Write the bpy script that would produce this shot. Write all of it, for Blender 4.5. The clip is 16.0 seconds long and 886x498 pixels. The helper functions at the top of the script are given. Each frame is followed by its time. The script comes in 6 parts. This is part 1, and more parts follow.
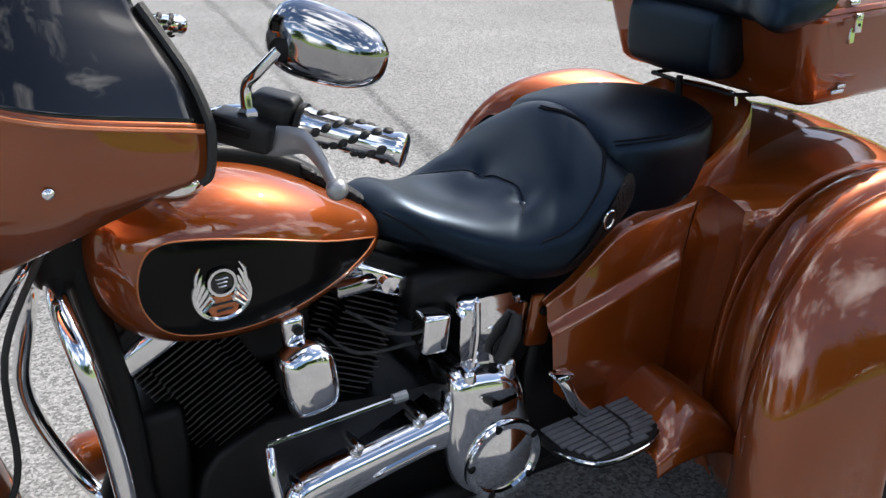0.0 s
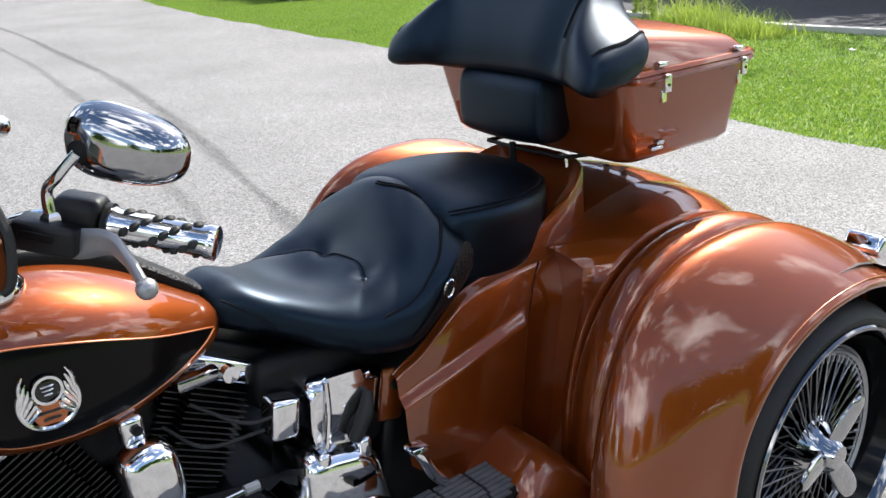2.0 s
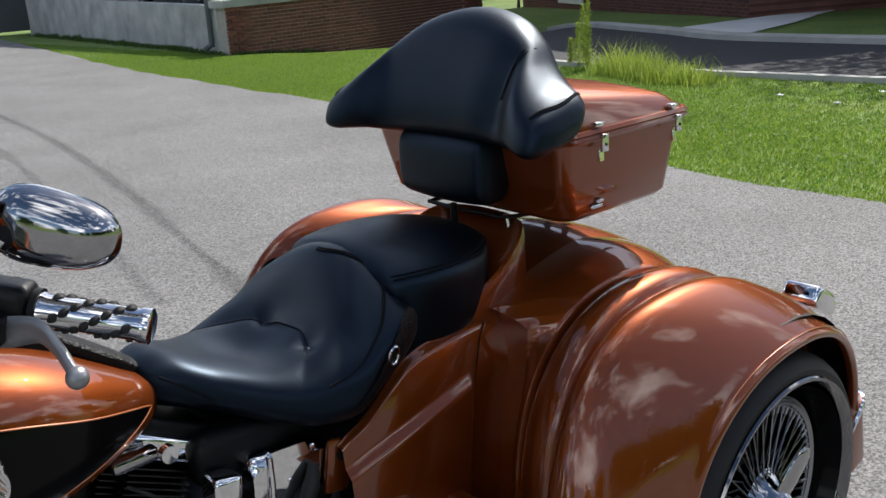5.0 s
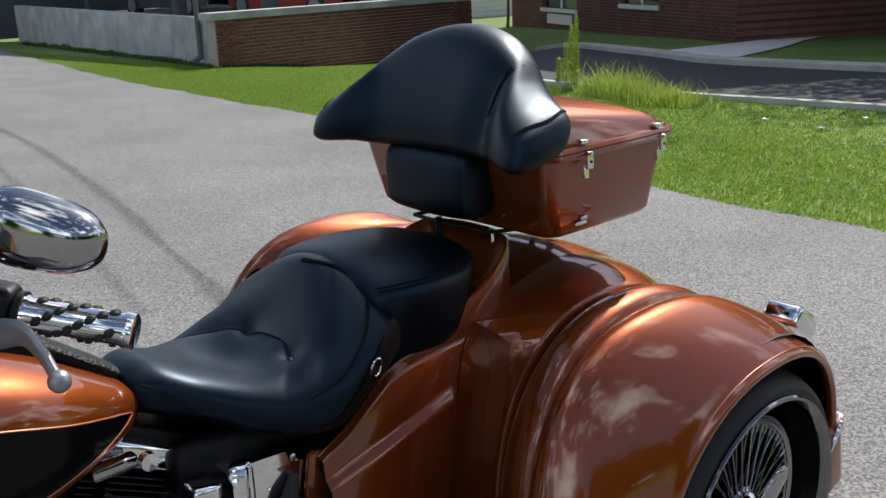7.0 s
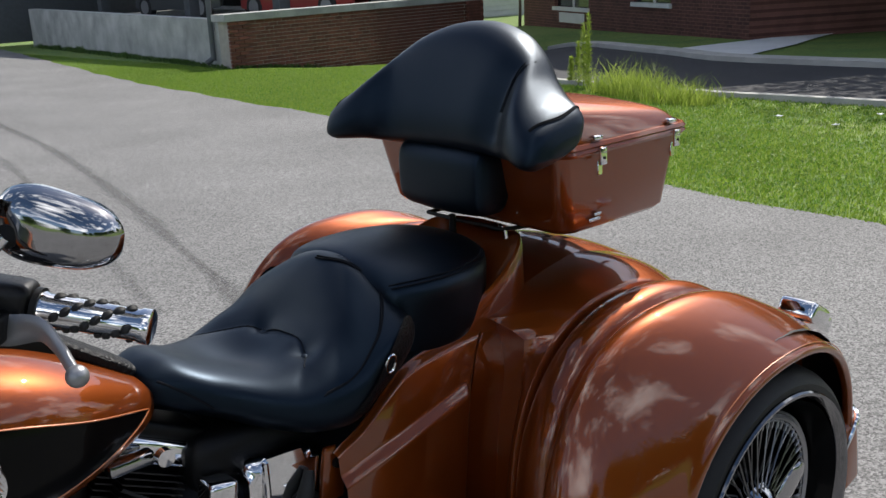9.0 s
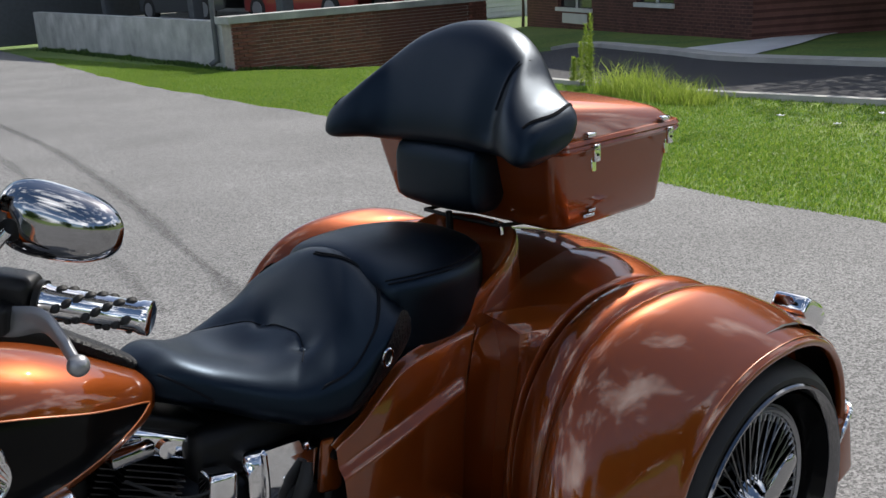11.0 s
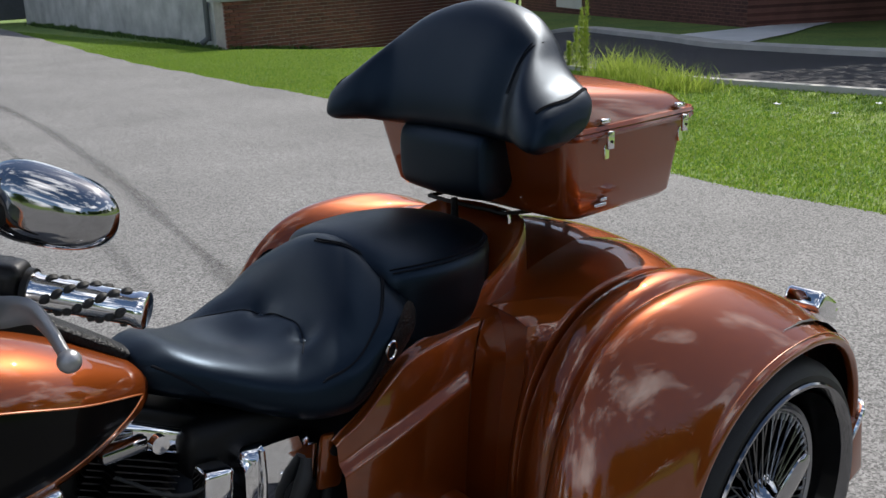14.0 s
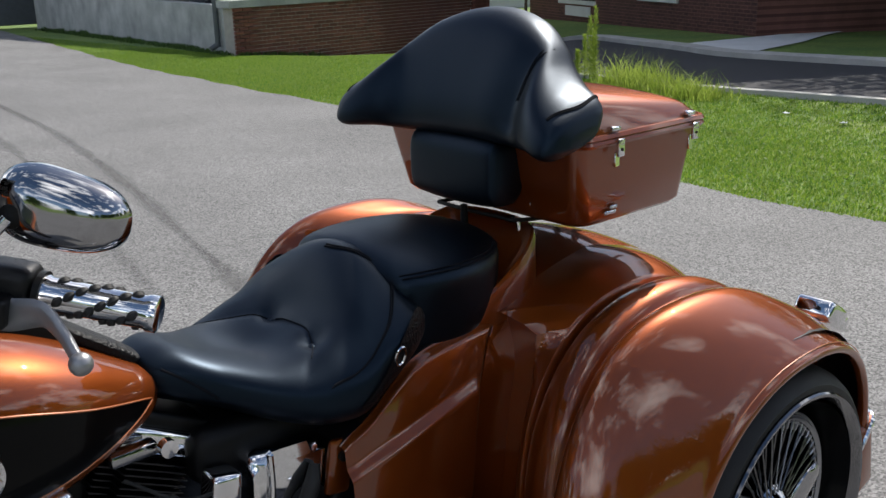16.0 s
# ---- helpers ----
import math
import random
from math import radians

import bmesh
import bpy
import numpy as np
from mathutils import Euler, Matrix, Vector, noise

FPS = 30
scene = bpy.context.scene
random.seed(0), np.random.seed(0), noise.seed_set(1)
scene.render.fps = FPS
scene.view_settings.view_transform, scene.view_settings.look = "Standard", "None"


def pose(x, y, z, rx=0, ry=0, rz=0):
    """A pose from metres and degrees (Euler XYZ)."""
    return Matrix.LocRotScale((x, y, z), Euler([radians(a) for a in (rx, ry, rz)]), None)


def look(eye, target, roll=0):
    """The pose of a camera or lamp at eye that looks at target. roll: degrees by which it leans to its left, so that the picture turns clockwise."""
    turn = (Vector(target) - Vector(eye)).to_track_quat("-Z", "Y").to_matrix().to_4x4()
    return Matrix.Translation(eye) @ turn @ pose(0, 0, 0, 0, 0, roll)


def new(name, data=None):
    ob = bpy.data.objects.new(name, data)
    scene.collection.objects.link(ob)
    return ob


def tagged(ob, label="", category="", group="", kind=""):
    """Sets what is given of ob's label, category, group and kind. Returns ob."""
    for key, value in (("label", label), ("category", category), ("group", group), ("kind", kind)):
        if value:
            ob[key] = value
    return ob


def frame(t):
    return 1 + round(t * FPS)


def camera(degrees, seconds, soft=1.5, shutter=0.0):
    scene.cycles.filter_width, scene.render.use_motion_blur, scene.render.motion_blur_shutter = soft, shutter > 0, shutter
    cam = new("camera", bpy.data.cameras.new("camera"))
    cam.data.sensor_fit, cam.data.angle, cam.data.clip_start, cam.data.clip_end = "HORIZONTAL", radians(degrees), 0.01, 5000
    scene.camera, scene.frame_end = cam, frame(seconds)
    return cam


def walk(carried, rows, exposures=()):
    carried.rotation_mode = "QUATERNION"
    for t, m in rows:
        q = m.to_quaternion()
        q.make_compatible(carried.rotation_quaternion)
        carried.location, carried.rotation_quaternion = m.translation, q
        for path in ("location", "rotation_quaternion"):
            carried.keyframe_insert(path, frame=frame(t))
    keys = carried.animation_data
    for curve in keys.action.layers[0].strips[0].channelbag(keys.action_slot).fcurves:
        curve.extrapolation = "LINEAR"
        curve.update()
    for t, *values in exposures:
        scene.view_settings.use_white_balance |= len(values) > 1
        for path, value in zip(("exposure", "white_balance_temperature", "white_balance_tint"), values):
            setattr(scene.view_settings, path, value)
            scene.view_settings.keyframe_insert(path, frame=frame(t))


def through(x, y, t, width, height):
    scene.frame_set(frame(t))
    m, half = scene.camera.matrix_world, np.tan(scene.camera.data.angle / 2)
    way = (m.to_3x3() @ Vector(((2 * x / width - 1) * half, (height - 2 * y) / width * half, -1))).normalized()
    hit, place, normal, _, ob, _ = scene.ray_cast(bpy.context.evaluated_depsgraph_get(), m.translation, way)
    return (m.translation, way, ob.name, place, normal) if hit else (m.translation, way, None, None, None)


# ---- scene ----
cam = camera(49.6, 16.0)
PATH = [
    (0, (-1.462, -1.385, 1.327), (-0.542, 0.195, 0.515), -0.8),
    (0.5, (-1.435, -1.423, 1.33), (-0.423, 0.12, 0.559), -1.9),
    (1, (-1.416, -1.45, 1.338), (-0.342, 0.071, 0.608), -2.5),
    (1.5, (-1.405, -1.454, 1.347), (-0.304, 0.066, 0.656), -2.9),
    (2, (-1.392, -1.434, 1.346), (-0.254, 0.058, 0.652), -2.9),
    (2.5, (-1.381, -1.408, 1.356), (-0.212, 0.072, 0.69), -3.2),
    (3, (-1.373, -1.392, 1.364), (-0.16, 0.068, 0.734), -3.5),
    (3.5, (-1.367, -1.383, 1.369), (-0.127, 0.062, 0.758), -3.5),
    (4, (-1.365, -1.385, 1.37), (-0.115, 0.054, 0.766), -3.6),
    (4.2, (-1.37, -1.394, 1.37), (-0.121, 0.048, 0.768), -3.5),
    (6.3, (-1.373, -1.426, 1.359), (-0.108, -0.005, 0.743), -3.0),
    (6.5, (-1.37, -1.425, 1.355), (-0.088, -0.018, 0.744), -2.9),
    (7, (-1.379, -1.427, 1.366), (-0.098, -0.002, 0.792), -2.0),
    (7.5, (-1.381, -1.426, 1.364), (-0.103, 0.002, 0.792), -2.1),
    (8, (-1.382, -1.425, 1.361), (-0.108, 0.004, 0.781), -1.9),
    (8.5, (-1.383, -1.427, 1.362), (-0.118, 0.014, 0.792), -2.4),
    (9, (-1.383, -1.429, 1.361), (-0.122, 0.014, 0.788), -2.5),
    (9.2, (-1.384, -1.43, 1.359), (-0.127, 0.014, 0.78), -2.5),
    (11.5, (-1.392, -1.466, 1.359), (-0.14, -0.013, 0.791), -2.9),
    (12, (-1.389, -1.453, 1.356), (-0.144, 0.005, 0.788), -3.0),
    (12.5, (-1.382, -1.436, 1.353), (-0.146, 0.02, 0.761), -2.3),
    (13, (-1.375, -1.413, 1.351), (-0.125, 0.028, 0.75), -2.2),
    (13.5, (-1.372, -1.401, 1.351), (-0.11, 0.03, 0.751), -1.9),
    (14, (-1.369, -1.388, 1.349), (-0.105, 0.039, 0.745), -1.7),
    (14.5, (-1.371, -1.383, 1.348), (-0.107, 0.049, 0.754), -1.7),
    (15, (-1.373, -1.38, 1.349), (-0.116, 0.058, 0.755), -1.4),
    (15.5, (-1.375, -1.383, 1.35), (-0.126, 0.066, 0.765), -1.3),
    (16, (-1.373, -1.385, 1.348), (-0.116, 0.055, 0.758), -1.4),
]
walk(cam, [(t, look(eye, target, roll)) for t, eye, target, roll in PATH],
     exposures=[(0.0, 0.88), (1.0, 1.12), (2.0, 1.14), (3.0, 0.80), (3.5, 0.56), (6.5, 0.24), (16.0, 0.18)])

# ---- world and sun ----
SUN_AZ = radians(72)      # from +y towards +x
SUN_EL = radians(45)
world = bpy.data.worlds.new("sky")
scene.world = world
world.use_nodes = True
wn = world.node_tree
wn.nodes.clear()
w_out = wn.nodes.new("ShaderNodeOutputWorld")
w_bg = wn.nodes.new("ShaderNodeBackground")
w_sky = wn.nodes.new("ShaderNodeTexSky")
w_sky.sky_type = "NISHITA"
w_sky.sun_disc = False
w_sky.sun_elevation = SUN_EL
w_sky.sun_rotation = SUN_AZ
w_sky.dust_density = 1.6
w_sky.ozone_density = 3.5
w_bg.inputs["Strength"].default_value = 0.10
# scattered fair-weather clouds over the whole sky
w_tc = wn.nodes.new("ShaderNodeTexCoord")
w_map = wn.nodes.new("ShaderNodeMapping")
w_map.inputs["Scale"].default_value = (1.0, 1.0, 1.7)
w_noise = wn.nodes.new("ShaderNodeTexNoise")
w_noise.inputs["Scale"].default_value = 2.0
w_noise.inputs["Detail"].default_value = 5
w_noise.inputs["Roughness"].default_value = 0.62
w_ramp = wn.nodes.new("ShaderNodeValToRGB")
w_ramp.color_ramp.elements[0].position = 0.515
w_ramp.color_ramp.elements[1].position = 0.71
w_mix = wn.nodes.new("ShaderNodeMix")
w_mix.data_type = "RGBA"
w_mix.inputs["B"].default_value = (27.0, 27.0, 27.3, 1)
wn.links.new(w_tc.outputs["Generated"], w_map.inputs["Vector"])
wn.links.new(w_map.outputs["Vector"], w_noise.inputs["Vector"])
wn.links.new(w_noise.outputs["Fac"], w_ramp.inputs["Fac"])
wn.links.new(w_ramp.outputs["Color"], w_mix.inputs["Factor"])
wn.links.new(w_sky.outputs["Color"], w_mix.inputs["A"])
wn.links.new(w_mix.outputs["Result"], w_bg.inputs["Color"])
wn.links.new(w_bg.outputs["Background"], w_out.inputs["Surface"])

sun = new("sun", bpy.data.lights.new("sun", "SUN"))
sun.data.energy = 4.9
sun.data.angle = radians(0.53)
sun.data.color = (1.0, 0.95, 0.875)
sun_dir = Vector((math.sin(SUN_AZ) * math.cos(SUN_EL), math.cos(SUN_AZ) * math.cos(SUN_EL), math.sin(SUN_EL)))
sun.matrix_world = look(sun_dir * 60, (0, 0, 0))


# ---- materials ----
def material(name, color, rough=0.5, metal=0.0, coat=0.0, coat_rough=0.03, vary=0.0, vary_scale=8.0,
             bump=0.0, bump_scale=200.0, color2=None, spec=0.5, fine=0.0, fine_scale=120.0, rough_vary=0.0, coat_ior=1.5, tint=None):
    """A principled surface: colour mottled at a coarse and a fine scale, with noise relief."""
    m = bpy.data.materials.new(name)
    m.use_nodes = True
    nt = m.node_tree
    b = nt.nodes["Principled BSDF"]
    b.inputs["Base Color"].default_value = (*color, 1)
    b.inputs["Roughness"].default_value = rough
    b.inputs["Metallic"].default_value = metal
    b.inputs["Coat Weight"].default_value = coat
    b.inputs["Coat Roughness"].default_value = coat_rough
    b.inputs["Coat IOR"].default_value = coat_ior
    b.inputs["Specular IOR Level"].default_value = spec
    if tint:
        b.inputs["Specular Tint"].default_value = (*tint, 1)
    tc = nt.nodes.new("ShaderNodeTexCoord")
    col = None
    if vary or color2:
        n = nt.nodes.new("ShaderNodeTexNoise")
        n.inputs["Scale"].default_value = vary_scale
        n.inputs["Detail"].default_value = 6
        nt.links.new(tc.outputs["Object"], n.inputs["Vector"])
        r = nt.nodes.new("ShaderNodeValToRGB")
        r.color_ramp.elements[0].position, r.color_ramp.elements[1].position = 0.32, 0.68
        c2 = color2 or tuple(c * (1 - vary) for c in color)
        r.color_ramp.elements[0].color = (*c2, 1)
        r.color_ramp.elements[1].color = (*color, 1)
        nt.links.new(n.outputs["Fac"], r.inputs["Fac"])
        col = r.outputs["Color"]
        if rough_vary:
            mr = nt.nodes.new("ShaderNodeMapRange")
            mr.inputs["To Min"].default_value, mr.inputs["To Max"].default_value = rough - rough_vary, rough + rough_vary
            nt.links.new(n.outputs["Fac"], mr.inputs["Value"])
            nt.links.new(mr.outputs["Result"], b.inputs["Roughness"])
    if fine:
        n = nt.nodes.new("ShaderNodeTexNoise")
        n.inputs["Scale"].default_value = fine_scale
        n.inputs["Detail"].default_value = 3
        nt.links.new(tc.outputs["Object"], n.inputs["Vector"])
        mr = nt.nodes.new("ShaderNodeMapRange")
        mr.inputs["From Min"].default_value, mr.inputs["From Max"].default_value = 0.3, 0.7
        mr.inputs["To Min"].default_value, mr.inputs["To Max"].default_value = 1 - fine, 1 + fine
        nt.links.new(n.outputs["Fac"], mr.inputs["Value"])
        mx = nt.nodes.new("ShaderNodeMix")
        mx.data_type, mx.blend_type = "RGBA", "MULTIPLY"
        mx.inputs["Factor"].default_value = 1
        if col:
            nt.links.new(col, mx.inputs["A"])
        else:
            mx.inputs["A"].default_value = (*color, 1)
        nt.links.new(mr.outputs["Result"], mx.inputs["B"])
        col = mx.outputs["Result"]
    if col:
        nt.links.new(col, b.inputs["Base Color"])
    if bump:
        n = nt.nodes.new("ShaderNodeTexNoise")
        n.inputs["Scale"].default_value = bump_scale
        n.inputs["Detail"].default_value = 4
        nt.links.new(tc.outputs["Object"], n.inputs["Vector"])
        bp = nt.nodes.new("ShaderNodeBump")
        bp.inputs["Strength"].default_value = bump
        bp.inputs["Distance"].default_value = 0.004
        nt.links.new(n.outputs["Fac"], bp.inputs["Height"])
        nt.links.new(bp.outputs["Normal"], b.inputs["Normal"])
    return m


COPPER = material("copper_paint", (0.225, 0.048, 0.0064), 0.42, 0.66, coat=1.0, coat_rough=0.012, coat_ior=1.66, spec=0.03, vary=0.06, vary_scale=5, fine=0.12, fine_scale=1800)
STRIPE = material("pinstripe", (0.40, 0.12, 0.035), 0.35, 0.2, coat=0.6)
GLOSSBLACK = material("gloss_black_paint", (0.003, 0.003, 0.0035), 0.3, 0.0, coat=1.0, coat_rough=0.015, coat_ior=1.5, spec=0.1, vary=0.2, vary_scale=3)
TANKBLACK = material("deep_gloss_black_paint", (0.002, 0.002, 0.0022), 0.3, 0.0, coat=0.22, coat_rough=0.015, coat_ior=1.42, spec=0.08, vary=0.2, vary_scale=3)
# black leather; the sky's blue sheen is put in by tint and base colour
LEATHER = material("black_leather_sky_tint", (0.0010, 0.0015, 0.0027), 0.41, 0.0, bump=0.08, bump_scale=420, vary=0.35, vary_scale=14, rough_vary=0.05, spec=0.42, tint=(0.42, 0.67, 1.0))
WEAVE = material("grained_black_vinyl", (0.004, 0.004, 0.005), 0.42, 0.0, spec=0.25, bump=0.9, bump_scale=170)
CHROME = material("chrome", (0.82, 0.82, 0.83), 0.06, 1.0, vary=0.06, vary_scale=30, rough_vary=0.02)
# chrome darkened in colour, standing in for darker surroundings mirrored in it
DARKCHROME = material("chrome_dimmed_reflection", (0.42, 0.42, 0.43), 0.05, 1.0, vary=0.06, vary_scale=30)
ALUMINIUM = material("satin_aluminium", (0.34, 0.34, 0.35), 0.36, 0.7, bump=0.12, bump_scale=500, vary=0.12, vary_scale=40)
BLACKMETAL = material("black_engine_paint", (0.003, 0.003, 0.0033), 0.42, 0.0, spec=0.22, bump=0.2, bump_scale=700, vary=0.3, vary_scale=25)
# rim chrome: dark reflections of tyre and trees put into the base colour
RIMCHROME = material("rim_chrome_dark_reflection", (0.20, 0.20, 0.21), 0.07, 1.0, vary=0.06, vary_scale=30)
SPOKE = material("dull_steel_spoke", (0.22, 0.22, 0.225), 0.3, 1.0, vary=0.2, vary_scale=60)
FINEDGE = material("machined_fin", (0.055, 0.055, 0.057), 0.35, 0.9, vary=0.3, vary_scale=60)
RUBBER = material("black_rubber", (0.008, 0.008, 0.008), 0.62, 0.0, bump=0.2, bump_scale=300, vary=0.4, vary_scale=20)
PLASTIC = material("black_plastic", (0.005, 0.005, 0.006), 0.42, 0.0, spec=0.3, bump=0.12, bump_scale=600, vary=0.2, vary_scale=30)
MIRRORGLASS = material("mirror_glass", (0.9, 0.9, 0.9), 0.01, 1.0)
BADGE = material("badge_orange_enamel", (0.55, 0.16, 0.05), 0.35, 0.3, coat=0.6, vary=0.2, vary_scale=200)
BADGEWHITE = material("badge_silver", (0.75, 0.75, 0.76), 0.25, 0.8, vary=0.15, vary_scale=200)
RUBBERPAD = material("footboard_rubber", (0.09, 0.09, 0.097), 0.6, 0.0, bump=0.15, bump_scale=400, vary=0.3, vary_scale=40)
THREAD = material("seat_thread", (0.008, 0.009, 0.012), 0.8, spec=0.1)


# ---- building helpers ----
def part(name, bm, mat, parent=None, label="", smooth=True, mats=()):
    """Links a bmesh as one mesh object under a thing or a part."""
    me = bpy.data.meshes.new(name)
    bmesh.ops.recalc_face_normals(bm, faces=bm.faces)
    if smooth:
        for f in bm.faces:
            f.smooth = True
        for e in bm.edges:
            if len(e.link_faces) == 2 and e.calc_face_angle(0) > radians(38):
                e.smooth = False
    bm.to_mesh(me)
    bm.free()
    for mt in (mat, *mats):
        me.materials.append(mt)
    ob = new(name, me)
    if parent:
        ob.parent = parent
    if label:
        ob["label"] = label
    return ob


def thing(name, at=(0, 0, 0), label="", category="", group="", kind=""):
    ob = new(name)
    ob.empty_display_size = 0.1
    ob.location = at
    return tagged(ob, label, category, group, kind)


def modifier_bevel(ob, width, segments=2, angle=35):
    md = ob.modifiers.new("bevel", "BEVEL")
    md.width, md.segments, md.limit_method, md.angle_limit = width, segments, "ANGLE", radians(angle)
    return ob


def solid(ob, thickness, offset=-1):
    md = ob.modifiers.new("solid", "SOLIDIFY")
    md.thickness, md.offset = thickness, offset
    return ob


def cr(P, n=6, closed=False):
    """Catmull-Rom curve through the points, n samples a segment."""
    P = np.asarray(P, float)
    m = len(P)
    Q = np.vstack([P[-1:], P, P[:2]]) if closed else np.vstack([2 * P[:1] - P[1:2], P, 2 * P[-1:] - P[-2:-1]])
    out = []
    for i in range(m if closed else m - 1):
        p0, p1, p2, p3 = Q[i:i + 4]
        for k in range(n):
            s = k / n
            out.append(0.5 * (2 * p1 + (p2 - p0) * s + (2 * p0 - 5 * p1 + 4 * p2 - p3) * s * s + (3 * p1 - p0 - 3 * p2 + p3) * s ** 3))
    if not closed:
        out.append(P[-1])
    return np.array(out)


def skin(net, nu=6, nv=6, closed_v=False):
    """A smooth grid of points over a net of control points."""
    rows = [cr(r, nv, closed_v) for r in net]
    cols = [cr([r[j] for r in rows], nu) for j in range(len(rows[0]))]
    return np.array([[c[i] for c in cols] for i in range(len(cols[0]))])


def grid_bm(G, closed_v=False, caps=False, bm=None):
    """A bmesh from a grid of points; caps close the first and last row."""
    bm = bm or bmesh.new()
    V = [[bm.verts.new(p) for p in r] for r in G]
    nv = len(V[0])
    for i in range(len(V) - 1):
        for j in range(nv if closed_v else nv - 1):
            k = (j + 1) % nv
            bm.faces.new((V[i][j], V[i][k], V[i + 1][k], V[i + 1][j]))
    if caps:
        bm.faces.new(V[0])
        bm.faces.new(V[-1][::-1])
    return bm


def tube(path, r, sides=10, n=6, bm=None, caps=True, smooth_path=True):
    """A round tube along a smooth path; r is one radius or one for each control point."""
    P = cr(path, n) if smooth_path and len(path) > 2 else np.asarray(path, float)
    R = np.interp(np.linspace(0, 1, len(P)), np.linspace(0, 1, len(path)), r) if np.ndim(r) else np.full(len(P), r)
    rows, side = [], None
    for i, p in enumerate(P):
        d = Vector((P[min(i + 1, len(P) - 1)] - P[max(i - 1, 0)]).tolist()).normalized()
        if side is None:
            side = d.orthogonal().normalized()
        side = (side - d * side.dot(d)).normalized()
        up = d.cross(side)
        rows.append([tuple(Vector(p.tolist()) + float(R[i]) * (math.cos(a) * side + math.sin(a) * up)) for a in (2.0 * math.pi * k / sides for k in range(sides))])
    return grid_bm(rows, closed_v=True, caps=caps, bm=bm)


def lathe(profile, segments=32, axis="y", at=(0, 0, 0), bm=None, turn=None, caps=True):
    """Turns a profile of (radius, along) about an axis through at; turn may tilt it."""
    rows = []
    for r, h in profile:
        row = []
        for k in range(segments):
            a = 2 * math.pi * k / segments
            c, s = r * math.cos(a), r * math.sin(a)
            v = Vector({"x": (h, c, s), "y": (c, h, s), "z": (c, s, h)}[axis])
            if turn:
                v = turn @ v
            row.append(tuple(v + Vector(at)))
        rows.append(row)
    return grid_bm(rows, closed_v=True, caps=caps, bm=bm)


def rbox(size, at=(0, 0, 0), bevel=0.01, segments=3, bm=None, turn=None):
    """A box with rounded edges."""
    b2 = bmesh.new()
    bmesh.ops.create_cube(b2, size=1)
    bmesh.ops.scale(b2, vec=size, verts=b2.verts)
    if bevel:
        bmesh.ops.bevel(b2, geom=list(b2.edges), offset=bevel, segments=segments, affect="EDGES", profile=0.5)
    m = Matrix.Translation(at) @ (turn.to_4x4() if turn else Matrix())
    bmesh.ops.transform(b2, matrix=m, verts=b2.verts)
    if bm is None:
        return b2
    tmp = bpy.data.meshes.new("tmp")
    b2.to_mesh(tmp)
    b2.free()
    bm.from_mesh(tmp)
    bpy.data.meshes.remove(tmp)
    return bm


def slab(outline, y0, y1, bevel=0.008, segments=3, plane="xz"):
    """A closed outline pushed through a depth, with rounded rims."""
    bm = bmesh.new()
    f3 = (lambda a, b, d: (a, d, b)) if plane == "xz" else (lambda a, b, d: (a, b, d))
    lo = [bm.verts.new(f3(a, b, y0)) for a, b in outline]
    hi = [bm.verts.new(f3(a, b, y1)) for a, b in outline]
    n = len(outline)
    bm.faces.new(lo)
    bm.faces.new(hi[::-1])
    for i in range(n):
        bm.faces.new((lo[i], lo[(i + 1) % n], hi[(i + 1) % n], hi[i]))
    if bevel:
        rim = [e for e in bm.edges if (e.verts[0] in lo and e.verts[1] in lo) or (e.verts[0] in hi and e.verts[1] in hi)]
        bmesh.ops.bevel(bm, geom=rim, offset=bevel, segments=segments, affect="EDGES", profile=0.5)
    return bm


def mirror_y(bm):
    bmesh.ops.scale(bm, vec=(1, -1, 1), verts=bm.verts)
    return bm


def lerp_table(x, table):
    """Smooth interpolation of several values over x from rows (x, a, b, ...)."""
    T = np.asarray(table, float)
    D = np.vstack([cr(T, 8)])
    return [float(np.interp(x, D[:, 0], D[:, k])) for k in range(1, T.shape[1])]


def ease(e0, e1, v):
    s = min(1, max(0, (v - e0) / (e1 - e0)))
    return s * s * (3 - 2 * s)

# ---- ground ----
def ground_z(x, y):
    s = 0.68 * x + 0.73 * y
    z = -0.022 * max(0.0, s - 2.0)
    z -= 0.55 * math.exp(-((x - 12.2) ** 2 / 8.0 + (y - 14.0) ** 2 / 2.6))
    return z if s < 40 else z * (1 - ease(40, 90, s))


# ================= the trike =================
trike = thing("motor_trike", (0.12, 0, 0), "copper orange and black three-wheeled touring motorcycle parked on asphalt", "motorcycle")
BASE = Matrix.Translation((-0.12, 0, 0))


def bit(name, bm, mat, parent=None, label="", smooth=True, mats=()):
    """A part of the trike, given in world metres."""
    if parent is None:
        bmesh.ops.transform(bm, matrix=BASE, verts=bm.verts)
        return part(name, bm, mat, trike, label, smooth, mats)
    bmesh.ops.transform(bm, matrix=BASE, verts=bm.verts)
    return part(name, bm, mat, parent, label, smooth, mats)


